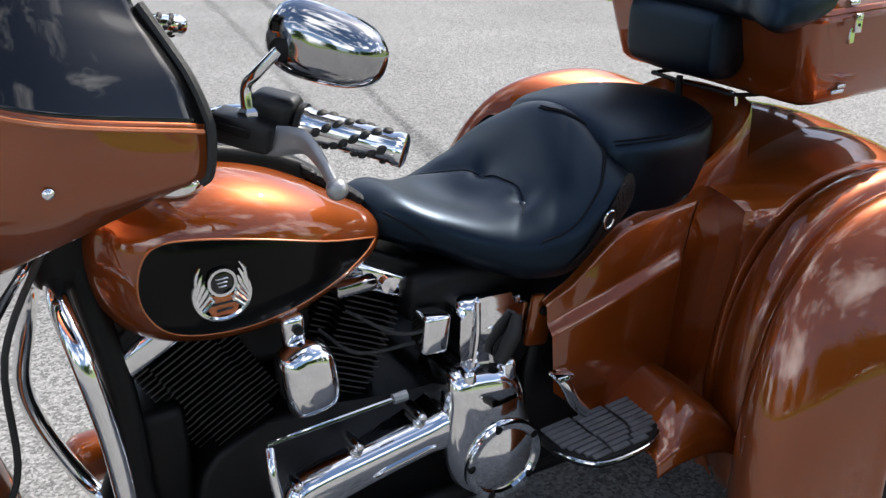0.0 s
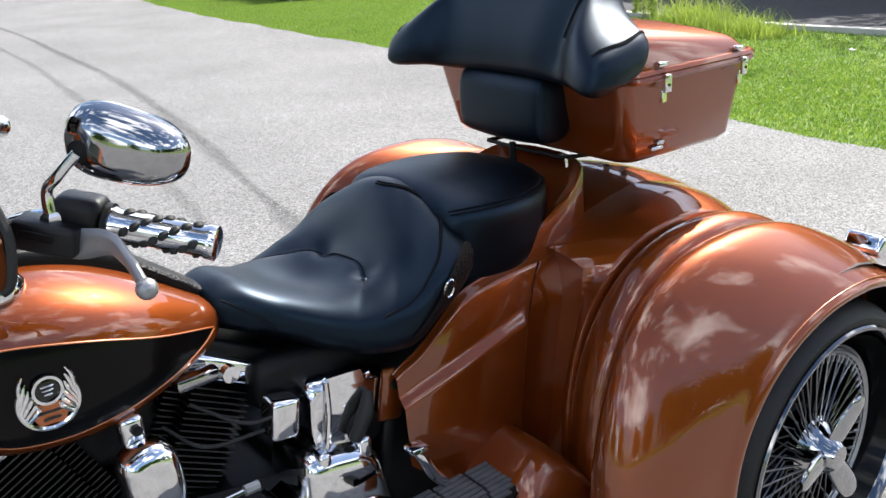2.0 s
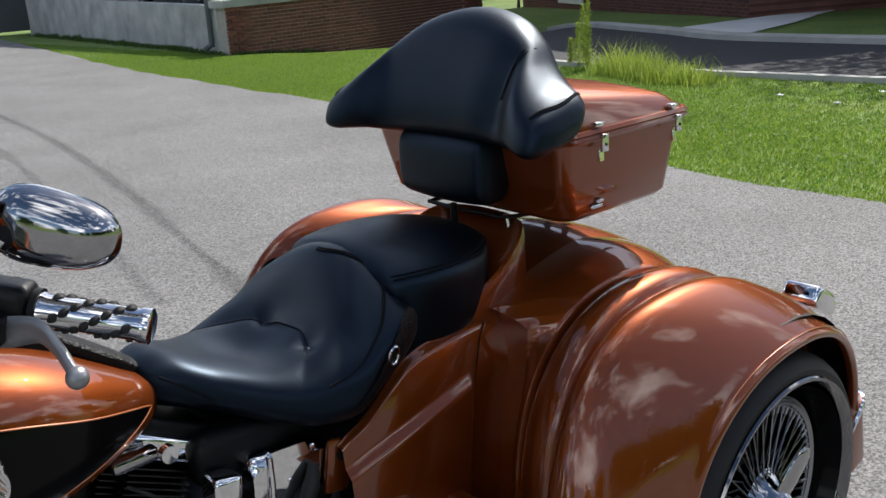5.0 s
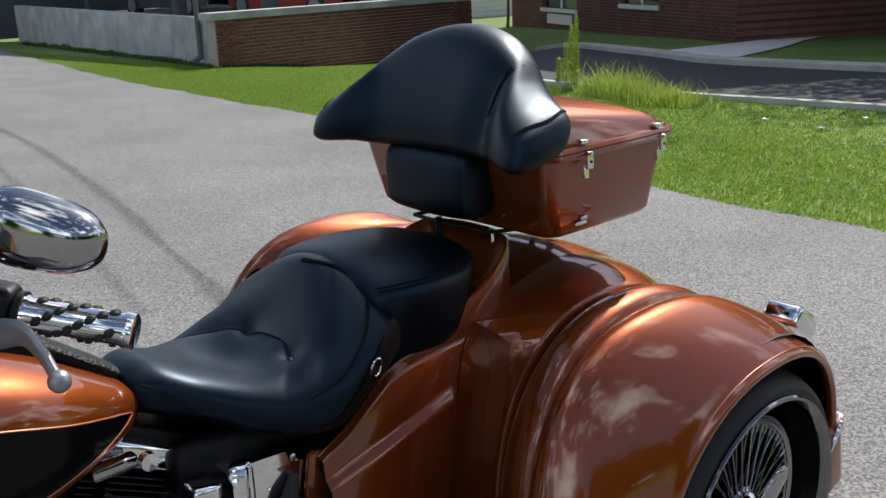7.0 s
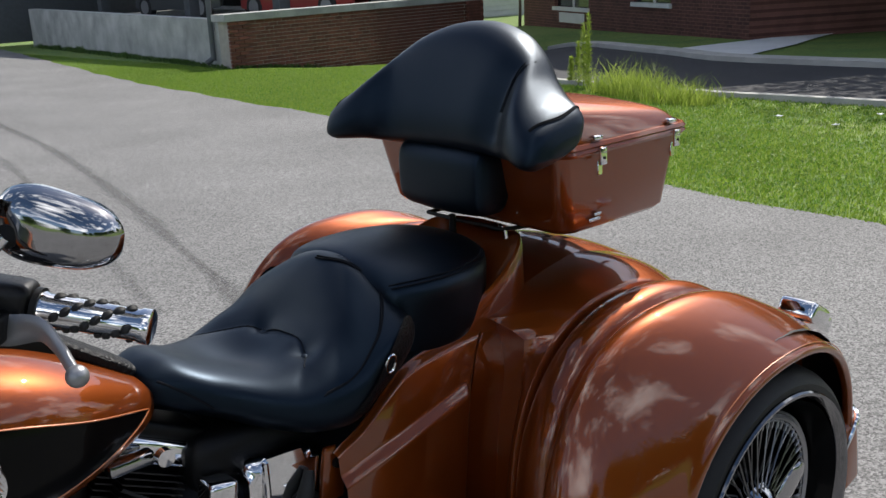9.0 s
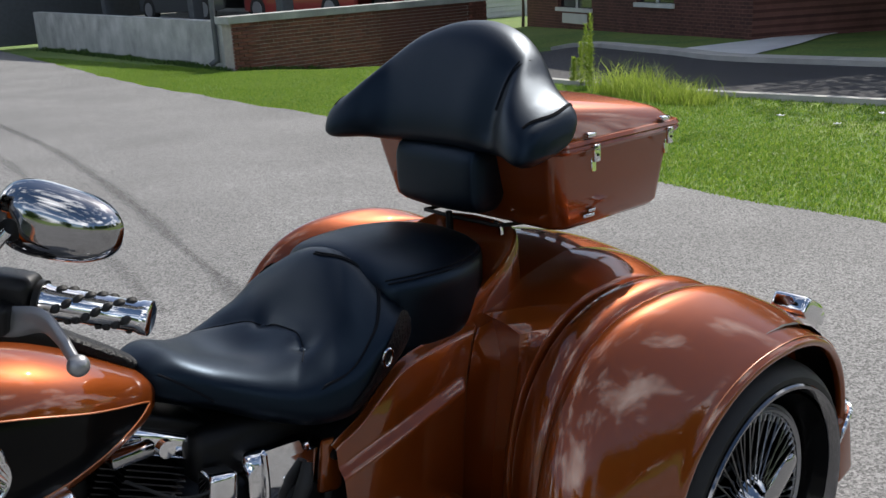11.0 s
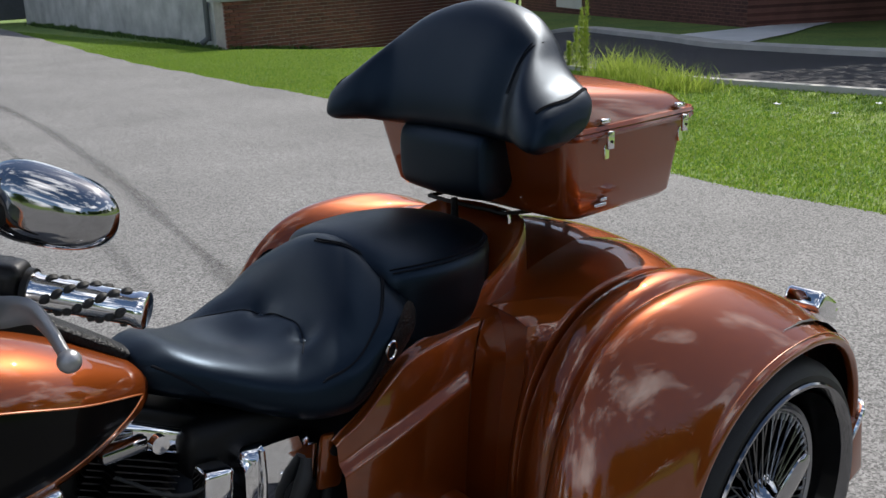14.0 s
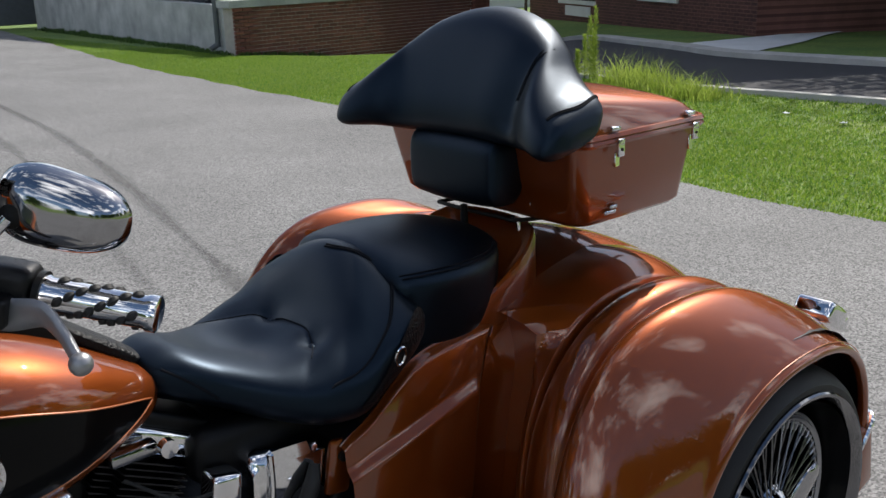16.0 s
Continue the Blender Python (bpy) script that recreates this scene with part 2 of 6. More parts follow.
# ---- rear body: deck, side panels, shoulders ----
TOP_EDGE = [(-0.566, -0.200, 0.566), (-0.545, -0.202, 0.580), (-0.508, -0.202, 0.600), (-0.445, -0.199, 0.649), (-0.388, -0.194, 0.681), (-0.283, -0.186, 0.698), (-0.182, -0.175, 0.705)]
DECK_EDGE = [(-0.182, -0.175, 0.700), (-0.120, -0.156, 0.713), (-0.020, -0.143, 0.733), (0.060, -0.137, 0.746), (0.145, -0.132, 0.750), (0.28, -0.132, 0.715), (0.40, -0.138, 0.655), (0.50, -0.145, 0.585)]
LIP_TIP = (-0.174, -0.266, 0.676)
FOLD_LINE = [(-0.250, -0.285, 0.18), (-0.236, -0.272, 0.30), (-0.218, -0.264, 0.39), (-0.203, -0.262, 0.48), (-0.181, -0.262, 0.590), LIP_TIP]
HOLLOW_LINE = [(-0.325, -0.240, 0.18), (-0.300, -0.220, 0.36), (-0.276, -0.214, 0.509), (-0.255, -0.213, 0.592), (-0.222, -0.196, 0.652), (-0.180, -0.176, 0.690)]


def pad(x, z):
    """Relief of the raised three-cornered knee pad on the side panel."""
    top = 0.612 + (x + 0.27) * 0.27 - 0.25 * (x + 0.40) ** 2 - z     # inside: below the sloping line
    rear = (-0.266 - (0.60 - z) * 0.10) - x                          # inside: ahead of the upright line
    return ease(-0.006, 0.020, top) * ease(-0.004, 0.020, rear)


def even(P, k):
    """The curve resampled to k points, evenly along its length."""
    P = np.asarray(P, float)
    d = np.r_[0, np.cumsum(np.linalg.norm(np.diff(P, axis=0), axis=1))]
    return np.stack([np.interp(np.linspace(0, d[-1], k), d, P[:, j]) for j in range(3)], 1)


def shoulder_rim(y, cx, pf, af, b, ar, phis):
    return np.array([fender_point(y, cx, pf, af, b, ar, ph) for ph in phis])


def fender_point(y, cx, pf, af, b, ar, phi, z0=0.36):
    c, s = math.cos(phi), math.sin(phi)
    if s < 0:   # straight skirts below the axle
        x, z = cx + (ar if c > 0 else -af) * (1 - 0.06 * s * s), z0 + (z0 + 0.06) * s
    else:
        e = 2 / (2.0 if c > 0 else pf)
        x, z = cx + (ar if c > 0 else af) * (abs(c) ** e) * (1 if c > 0 else -1), z0 + b * s ** e
    # the flank draws in towards the tail
    return (x, y + 0.30 * max(0.0, x - 0.10) ** 2 * min(1.0, max(0.0, (-y - 0.45) / 0.19)), z)


for side in (1, -1):
    flip = (lambda b: b) if side == 1 else mirror_y
    # side panel from the shoulder line down to the sill, ending at the hollow
    A = even(cr(TOP_EDGE, 12), 90)
    H = even(cr(HOLLOW_LINE, 12)[::-1], 110)
    low = np.array((-0.565, -0.212, 0.40))
    rows = []
    for i, p0 in enumerate(A):
        u = i / 89
        foot = low * (1 - u) + H[-1] * u
        row = []
        for j in range(110):
            v = j / 109
            p = p0 * (1 - v) + foot * v + (H[j] - (A[-1] * (1 - v) + H[-1] * v)) * u ** 1.6
            p[1] -= 0.008 * math.sin(math.pi * v) * math.sin(math.pi * u) + 0.015 * pad(p[0], p[2])
            # rolled upper and rear edges
            p[1] += 0.014 * (1 - ease(0.0, 0.045, v)) + 0.010 * ease(0.955, 1.0, u)
            row.append(tuple(p))
        rows.append(row)
    bit("side_panel", flip(grid_bm(rows)), COPPER)
    # dark web closing the space between the panel and the seat
    rows = [[tuple(p + np.array((0.0, 0.012, -0.002))), tuple(p + np.array((0.0, 0.05, 0.004))), tuple(p * np.array((1, 0.3, 1)) + np.array((0.0, 0.0, -0.01)))] for p in A]
    bit("panel_ledge", flip(grid_bm(rows)), PLASTIC)
    # hollow between the panel and the fold, under the shoulder lip
    F = even(cr(FOLD_LINE, 12), 80)
    H2 = even(cr(HOLLOW_LINE, 12), 80)
    rows = []
    for i in range(80):
        u = i / 79
        back = np.array((F[i][0] + 0.014, H2[i][1] + 0.004, H2[i][2]))
        edge = F[i] + np.array((0.007, 0.0, 0.0))
        row = [H2[i] * (1 - v) + back * v + np.array((0.0, 0.008 * (1 - v), 0.0)) for v in np.linspace(0, 1, 6)]
        row += [back * (1 - v) + edge * v for v in np.linspace(0, 1, 8)[1:]]
        rows.append([tuple(p) for p in row])
    bit("wing_hollow", flip(grid_bm(rows)), COPPER)
    # shoulder: from the fold, the lip and the deck edge out to the channel beside the fender
    inner = np.vstack([even(cr(FOLD_LINE, 12), 60), even([LIP_TIP, (-0.176, -0.236, 0.688), (-0.178, -0.205, 0.694), DECK_EDGE[0]], 22)[1:], even(cr(DECK_EDGE, 10), 70)[1:]])
    n = len(inner)
    knots = np.interp(np.arange(n), (0, 59, 80, n - 1), (206, 122, 108, 16))
    outer = shoulder_rim(-0.307, 0.06, 2.35, 0.322, 0.375, 0.385, [radians(a) for a in knots])
    rows = []
    for i in range(n):
        d = outer[i] - inner[i]
        lift = 0.006 * ease(75, 95, i)
        row = [tuple(inner[i] + np.array((0.016 if i < 82 else 0.0, 0.004, -0.012))), tuple(inner[i] + np.array((0.005 if i < 82 else 0.0, 0.002, -0.003)))]
        for j in range(22):
            v = j / 21
            p = inner[i] + d * v
            p[0] -= 0.010 * math.sin(math.pi * v) * (1 - ease(45, 62, i))
            p[2] += (lift + 0.010 * ease(84, 110, i)) * math.sin(math.pi * v)
            row.append(tuple(p))
        o = outer[i]
        row += [tuple(o + np.array((0.004, -0.004, -0.004))), tuple(o + np.array((0.010, -0.005, -0.012))), tuple(o + np.array((0.022, -0.006, -0.034)))]
        rows.append(row)
    bit("shoulder", flip(grid_bm(rows)), COPPER)
    # flared running board below the panel
    net = [[(-0.475, -0.20, 0.31), (-0.475, -0.33, 0.335), (-0.475, -0.398, 0.325), (-0.475, -0.410, 0.295)],
           [(-0.43, -0.20, 0.365), (-0.43, -0.34, 0.372), (-0.43, -0.405, 0.350), (-0.43, -0.418, 0.315)],
           [(-0.37, -0.21, 0.40), (-0.365, -0.345, 0.388), (-0.355, -0.41, 0.350), (-0.355, -0.420, 0.310)],
           [(-0.32, -0.22, 0.385), (-0.315, -0.35, 0.370), (-0.305, -0.41, 0.330), (-0.305, -0.418, 0.285)],
           [(-0.28, -0.26, 0.32), (-0.27, -0.36, 0.31), (-0.265, -0.405, 0.28), (-0.265, -0.412, 0.24)],
           [(-0.24, -0.28, 0.22), (-0.23, -0.36, 0.21), (-0.22, -0.40, 0.19), (-0.22, -0.41, 0.15)]]
    solid(bit("running_board", flip(grid_bm(skin(net, 6, 6))), COPPER), 0.006)

# deck over the axle between the two shoulder lines
rows = []
for p in cr(DECK_EDGE, 10):
    rows.append([(p[0], p[1] * -v, p[2] + 0.014 * (1 - v * v)) for v in np.linspace(-1, 1, 25)])
deck = bit("rear_deck", grid_bm(rows), COPPER)
# body tail closing the rear
bit("tail_panel", slab([(-0.40, 0.20), (0.50, 0.20), (0.51, 0.50), (0.42, 0.58), (-0.30, 0.58)], -0.16, 0.16, 0.03), COPPER)
bit("rear_valance", rbox((0.10, 1.0, 0.28), (0.46, 0, 0.36), 0.03), COPPER)

# raised tongue round the pillion, sloping down to the deck edge
rows = []
for wd, dz in ((1.045, -0.13), (1.038, -0.085), (1.03, -0.045), (1.018, -0.016), (1.0, -0.004), (0.97, 0.0), (0.93, -0.003), (0.85, -0.009), (0.6, -0.010), (0.1, -0.010)):
    ring = []
    for a in range(96):
        t = 2 * math.pi * a / 96
        cx, sx = math.cos(t), math.sin(t)
        px = -0.175 + 0.183 * wd * math.copysign(abs(cx) ** 0.82, cx)
        ring.append((px, 0.172 * wd * math.copysign(abs(sx) ** 0.82, sx), 0.826 + dz - 0.60 * max(0.0, -0.035 - px) ** 1.05))
    rows.append(ring)
tongue = bit("seat_cowl", grid_bm(rows, closed_v=True, caps=True), COPPER)


# ---- rear fenders ----
COLS = [  # y, middle, squareness of the front, front reach, height, rear reach
    (-0.314, 0.06, 2.35, 0.312, 0.335, 0.35), (-0.321, 0.06, 2.35, 0.318, 0.352, 0.365), (-0.336, 0.06, 2.35, 0.327, 0.371, 0.38), (-0.365, 0.06, 2.3, 0.342, 0.380, 0.40),
    (-0.392, 0.06, 2.25, 0.345, 0.374, 0.40), (-0.405, 0.06, 2.2, 0.337, 0.360, 0.395), (-0.413, 0.06, 2.2, 0.334, 0.357, 0.395), (-0.430, 0.04, 2.25, 0.346, 0.375, 0.43),
    (-0.460, 0.0, 2.65, 0.338, 0.452, 0.49, 0.30), (-0.500, -0.03, 2.65, 0.368, 0.505, 0.53, 0.26), (-0.550, 0.0, 2.2, 0.412, 0.496, 0.555, 0.24), (-0.590, 0.05, 2.05, 0.424, 0.453, 0.490, 0.25),
    (-0.616, 0.09, 2.1, 0.392, 0.388, 0.415, 0.29), (-0.632, 0.12, 2.15, 0.358, 0.322, 0.362, 0.34), (-0.643, 0.13, 2.15, 0.340, 0.293, 0.342), (-0.640, 0.13, 2.15, 0.332, 0.286, 0.335), (-0.625, 0.13, 2.15, 0.330, 0.285, 0.334)]


for side in (1, -1):
    phis = [radians(204 - k * (204 + 14) / 26) for k in range(27)]
    net = [[fender_point(*c[:6], ph, *c[6:]) for c in COLS] for ph in phis]
    bm = grid_bm(skin(net, 3, 4))
    if side == -1:
        mirror_y(bm)
    fender = bit("fender", bm, COPPER, label="bulging copper fender with a pinstriped wheel arch")
    solid(fender, 0.004, 1 if side == 1 else -1)
    # pinstripe round the arch
    bm = bmesh.new()
    for off, rad in ((0.0, 0.0017), (0.008, 0.0011)):
        path = [fender_point(-0.6412 + 0.45 * off, 0.127, 2.16, 0.3415 + off, 0.2962 + off, 0.3465 + off, radians(197 - k * 7.5)) for k in range(27)]
        tube(path, rad, 6, 2, bm=bm)
    if side == -1:
        mirror_y(bm)
    bit("pinstripe", bm, STRIPE, fender)
    # dark inner arch
    rows = [[fender_point(y, 0.12, 2.2, 0.325, 0.325, 0.36, radians(200 - k * 10)) for y in (-0.615, -0.45, -0.32)] for k in range(22)]
    bm = grid_bm(rows)
    if side == -1:
        mirror_y(bm)
    bit("wheel_well", bm, PLASTIC)
    # flank between fender and deck
    bm = slab([(-0.20, 0.18), (0.44, 0.18), (0.44, 0.42), (0.3, 0.58), (-0.06, 0.58), (-0.17, 0.45)], -0.330, -0.30, 0.006)
    if side == -1:
        mirror_y(bm)
    bit("inner_flank", bm, PLASTIC)
    # rear marker lamp in a chrome housing
    bm = rbox((0.085, 0.085, 0.046), (0.452, -0.490, 0.612), 0.012, 3, turn=Matrix.Rotation(radians(30), 3, "Y"))
    rbox((0.035, 0.070, 0.034), (0.500, -0.490, 0.580), 0.008, 2, bm=bm, turn=Matrix.Rotation(radians(26), 3, "Y"))
    if side == -1:
        mirror_y(bm)
    lamp = bit("marker_lamp", bm, CHROME)
    bm = lathe([(0.0, 0.0), (0.010, 0.002), (0.011, 0.06), (0.0, 0.062)], 12, "z", (0.44, -0.48, 0.525))
    if side == -1:
        mirror_y(bm)
    bit("lamp_stalk", bm, CHROME, lamp)
    # bumper end
    bm = rbox((0.085, 0.13, 0.17), (0.475, -0.545, 0.305), 0.022, 4, turn=Matrix.Rotation(radians(-12), 3, "Y"))
    if side == -1:
        mirror_y(bm)
    bumper = bit("bumper", bm, COPPER)
    bm = tube([(0.445, -0.606, 0.33), (0.466, -0.612, 0.375), (0.49, -0.606, 0.398), (0.53, -0.57, 0.398)], 0.006, 8)
    if side == -1:
        mirror_y(bm)
    bit("bumper_trim", bm, CHROME, bumper)

    # wheel
    def turned(bm):
        return mirror_y(bm) if side == -1 else bm
    wc = (0.135, 0, 0.305)
    wheel = bit("wheel", turned(lathe([(0.0, -0.42), (0.07, -0.42), (0.075, -0.54), (0.05, -0.555), (0.0, -0.56)], 28, "y", wc)), BLACKMETAL)
    bit("tyre", turned(lathe([(0.262, -0.44), (0.285, -0.435), (0.300, -0.45), (0.304, -0.47), (0.304, -0.575), (0.300, -0.60), (0.290, -0.618), (0.276, -0.630), (0.264, -0.630), (0.256, -0.618)], 72, "y", wc, caps=False)), RUBBER, wheel)
    bit("rim", turned(lathe([(0.256, -0.600), (0.262, -0.622), (0.264, -0.634), (0.261, -0.638), (0.255, -0.637), (0.247, -0.628), (0.243, -0.618), (0.240, -0.60)], 96, "y", wc, caps=False)), RIMCHROME, wheel, "chrome rim lip with its dark reflections put into the colour")
    bit("rim_barrel", turned(lathe([(0.240, -0.622), (0.232, -0.60), (0.222, -0.575), (0.214, -0.545), (0.212, -0.50), (0.06, -0.49)], 72, "y", wc, caps=False)), TANKBLACK, wheel)
    for rr, yy, rad in ((0.196, -0.580, 0.0055), (0.205, -0.578, 0.0028), (0.187, -0.577, 0.0022)):
        ring = lathe([(rr - rad, yy), (rr, yy - rad), (rr + rad, yy), (rr, yy + rad), (rr - rad, yy)], 80, "y", wc, caps=False)
        bit("inner_rim_ring", turned(ring), ALUMINIUM, wheel)
    # wire spokes
    for k in range(60):
        a = 2 * math.pi * k / 60
        b = a + (0.32 if k % 2 else -0.32)
        p0 = (wc[0] + 0.055 * math.cos(b), -0.595 if k % 2 else -0.565, wc[2] + 0.055 * math.sin(b))
        p1 = (wc[0] + 0.192 * math.cos(a), -0.576, wc[2] + 0.192 * math.sin(a))
        bit("spoke", turned(tube([p0, p1], 0.0019, 5)), SPOKE, wheel)
        q = np.array(p1) * 0.86 + np.array(p0) * 0.14
        bit("nipple", turned(tube([tuple(q), p1], 0.0034, 6)), ALUMINIUM, wheel)
    bit("hub_cap", turned(lathe([(0.0, -0.54), (0.068, -0.545), (0.066, -0.585), (0.052, -0.60), (0.040, -0.612), (0.034, -0.628), (0.024, -0.640), (0.0, -0.643)], 40, "y", wc)), DARKCHROME, wheel, "three-eared chrome knock-off hub cap")
    for k in range(3):
        a = radians(62 + 120 * k)
        c, s = math.cos(a), math.sin(a)
        ear = []
        for rr, hw, yy, th in ((0.018, 0.020, -0.615, 0.012), (0.05, 0.026, -0.622, 0.012), (0.085, 0.027, -0.630, 0.010), (0.112, 0.022, -0.636, 0.008), (0.126, 0.010, -0.638, 0.004)):
            cx, cz = wc[0] + rr * c, wc[2] + rr * s
            ear.append([(cx - hw * s, yy, cz + hw * c), (cx - hw * s * 0.5, yy - th, cz + hw * c * 0.5), (cx + hw * s * 0.5, yy - th, cz - hw * c * 0.5), (cx + hw * s, yy, cz - hw * c), (cx, yy + th * 0.6, cz)])
        bit("spinner_ear", turned(grid_bm(skin(ear, 4, 3, True), True, True)), DARKCHROME, wheel)


# ---- saddle ----
def cushion(table, power=2.6, segs=40, n=6, dish=None):
    """Upholstered body: rows of x, half width, top, bottom; rounded cross-section."""
    T = cr(np.asarray(table, float), n)
    rows = []
    for x, w, zt, zb in T:
        zm, h = (zt + zb) / 2, (zt - zb) / 2
        ring = []
        for k in range(segs):
            t = 2 * math.pi * k / segs
            c, s = math.cos(t), math.sin(t)
            y = w * math.copysign(abs(c) ** (2 / power), c)
            z = zm + h * math.copysign(abs(s) ** (2 / power), s)
            if dish:
                z += dish(x, y, s)
            ring.append((x, y, z))
        rows.append(ring)
    return grid_bm(rows, closed_v=True, caps=True)


def crease_x(y):
    """Plan line of the tuck between the seat and its wrap-round bolster."""
    return -0.541 - 4.5 * max(0.0, abs(y + 0.02) - 0.03) ** 2


def rider_dish(x, y, s):
    if s < 0:
        return 0.0
    bolster = ease(-0.58, -0.42, x)
    crown = -1.9 * y * y * bolster + 0.03 * abs(y) * (1 - bolster) * ease(-0.82, -0.62, x)
    hollow = -0.022 * math.exp(-(((x + 0.63) / 0.075) ** 2 + (y / 0.12) ** 2))
    hollow -= 0.016 * math.exp(-(((x + 0.50) / 0.055) ** 2 + (y / 0.11) ** 2))
    hollow += 0.005 * math.exp(-((abs(y) - 0.165) / 0.045) ** 2) * ease(-0.66, -0.57, x) * (1 - ease(-0.47, -0.41, x))
    tuck = -0.0035 * math.exp(-(((x - crease_x(y)) / 0.006) ** 2)) - 0.005 * math.exp(-(((x - crease_x(y) - 0.006) / 0.035) ** 2))
    for by in (0.040, -0.110):
        tuck -= 0.012 * math.exp(-(((x - crease_x(by)) / 0.020) ** 2 + ((y - by) / 0.024) ** 2))
    return (crown + hollow + tuck) * s


SADDLE = [(-0.838, 0.030, 0.748, 0.715), (-0.822, 0.066, 0.764, 0.69), (-0.78, 0.096, 0.768, 0.67), (-0.72, 0.130, 0.745, 0.645),
          (-0.66, 0.176, 0.731, 0.615), (-0.60, 0.212, 0.731, 0.59), (-0.555, 0.228, 0.748, 0.58), (-0.52, 0.234, 0.776, 0.58),
          (-0.48, 0.231, 0.824, 0.60), (-0.44, 0.225, 0.850, 0.62), (-0.41, 0.216, 0.852, 0.64), (-0.385, 0.202, 0.834, 0.66), (-0.372, 0.18, 0.80, 0.69)]
SPOW = 2.45


def saddle_top(x, y, off=0.0):
    w, zt, zb = lerp_table(x, SADDLE)
    zm, h = (zt + zb) / 2, (zt - zb) / 2
    q = max(0.0, 1 - (min(1.0, abs(y) / w)) ** SPOW) ** (1 / SPOW)
    sn = q ** (SPOW / 2)
    return (x, y, zm + h * q + rider_dish(x, y, sn) + off)


def saddle_side(x, z, off=0.0):
    w, zt, zb = lerp_table(x, SADDLE)
    zm, h = (zt + zb) / 2, (zt - zb) / 2
    q = max(0.0, 1 - (min(1.0, abs(z - zm) / h)) ** SPOW) ** (1 / SPOW)
    return (x, -(w * q + off), z)


seat = bit("rider_seat", cushion(SADDLE, SPOW, 96, 14, rider_dish), LEATHER, label="black leather bucket saddle with tufted buttons")
PILLION = [(-0.425, 0.10, 0.800, 0.66), (-0.414, 0.148, 0.832, 0.65), (-0.39, 0.176, 0.847, 0.64), (-0.34, 0.192, 0.853, 0.63), (-0.27, 0.196, 0.853, 0.63), (-0.21, 0.182, 0.847, 0.66),
           (-0.165, 0.158, 0.839, 0.69), (-0.13, 0.122, 0.829, 0.72), (-0.11, 0.08, 0.818, 0.74), (-0.10, 0.04, 0.806, 0.76)]
bm = cushion(PILLION, 4.6, 96, 8, lambda x, y, s: (-0.65 * y * y + 0.006 * math.cos(9 * y)) * max(0, s))
for v in bm.verts:
    v.co.y *= 1 - 0.5 * max(0.0, 0.80 - v.co.z)
pillion = bit("pillion_seat", bm, LEATHER, label="flat black leather passenger seat pad")
for by in (0.040, -0.110):
    px, py, pz = saddle_top(crease_x(by), by)
    bit("seat_button", lathe([(0.0, 0.004), (0.006, 0.003), (0.009, 0.0), (0.0, -0.004)], 14, "z", (px, py, pz)), LEATHER, seat)
# stitched seams
bit("seam", tube([saddle_top(crease_x(y), y, 0.001) for y in np.linspace(-0.15, 0.17, 24)], 0.0012, 6, 1, smooth_path=False), THREAD, seat)
PIPING = cr([(-0.440, 0.012, 0), (-0.436, -0.018, 0), (-0.417, -0.071, 0), (-0.402, -0.112, 0), (-0.414, -0.146, 0), (-0.459, -0.196, 0), (-0.50, -0.214, 0), (-0.545, -0.219, 0), (-0.590, -0.210, 0)], 6)
for off in (0.0, 0.0045):
    pts = [saddle_top(x + off, y, 0.0012) for x, y, _ in PIPING]
    bit("seam", tube([(x, y - 0.0012, z) for x, y, z in pts], 0.0017, 6, 1, smooth_path=False), THREAD, seat)
bit("seam", tube([saddle_side(x, z, 0.001) for x, z in zip(np.linspace(-0.81, -0.74, 14), 0.745 - 0.62 * np.linspace(0, 0.07, 14) - 3.0 * np.linspace(0, 0.07, 14) ** 2)], 0.0022, 6, 1, smooth_path=False), THREAD, seat)
for off in (0.0, 0.008):
    pts = []
    for x in np.linspace(-0.40, -0.09, 20):
        w, zt, zb = lerp_table(x, PILLION)
        pts.append((x, -(w * 0.955 - off), (zt + zb) / 2 + (zt - zb) / 2 * 0.80 - 0.65 * w * w * 0.70 + off * 0.5 + 0.002))
    bit("seam", tube(pts, 0.0016, 6, 1, smooth_path=False), THREAD, pillion)
# grained panel on the saddle's flank
lens = cr([(-0.418, 0.778), (-0.455, 0.742), (-0.50, 0.69), (-0.545, 0.645), (-0.50, 0.635), (-0.44, 0.665), (-0.402, 0.715), (-0.395, 0.765)], 5, True)
for sy in (1, -1):
    c0 = lens.mean(0)
    rows = [[saddle_side(*(c0 + (p - c0) * f), 0.0022) for p in lens] for f in (1.0, 0.8, 0.6, 0.4, 0.2, 0.03)]
    bm = grid_bm(rows, True)
    bit("flank_panel", mirror_y(bm) if sy == -1 else bm, WEAVE, seat)
sx, sy_, sz = saddle_side(-0.466, 0.712, 0.004)
bit("side_ring", tube([(sx + 0.010 * math.cos(a), sy_ - 0.004 * math.sin(a), sz + 0.017 * math.sin(a)) for a in np.linspace(0, 2 * math.pi, 13)], 0.0026, 6, 2), CHROME, seat)


# ---- trunk and backrest ----
def trunk_ring(z, x0, x1, w, r, n=7):
    """Rounded rectangle in plan; the front is bowed a little."""
    pts = []
    for cx, cy, a0 in ((x1 - r, w - r, 0), (x0 + r, w - r, 90), (x0 + r, -w + r, 180), (x1 - r, -w + r, 270)):
        for k in range(n):
            a = radians(a0 + 90 * k / (n - 1))
            pts.append((cx + r * math.cos(a), cy + r * math.sin(a), z))
    return pts


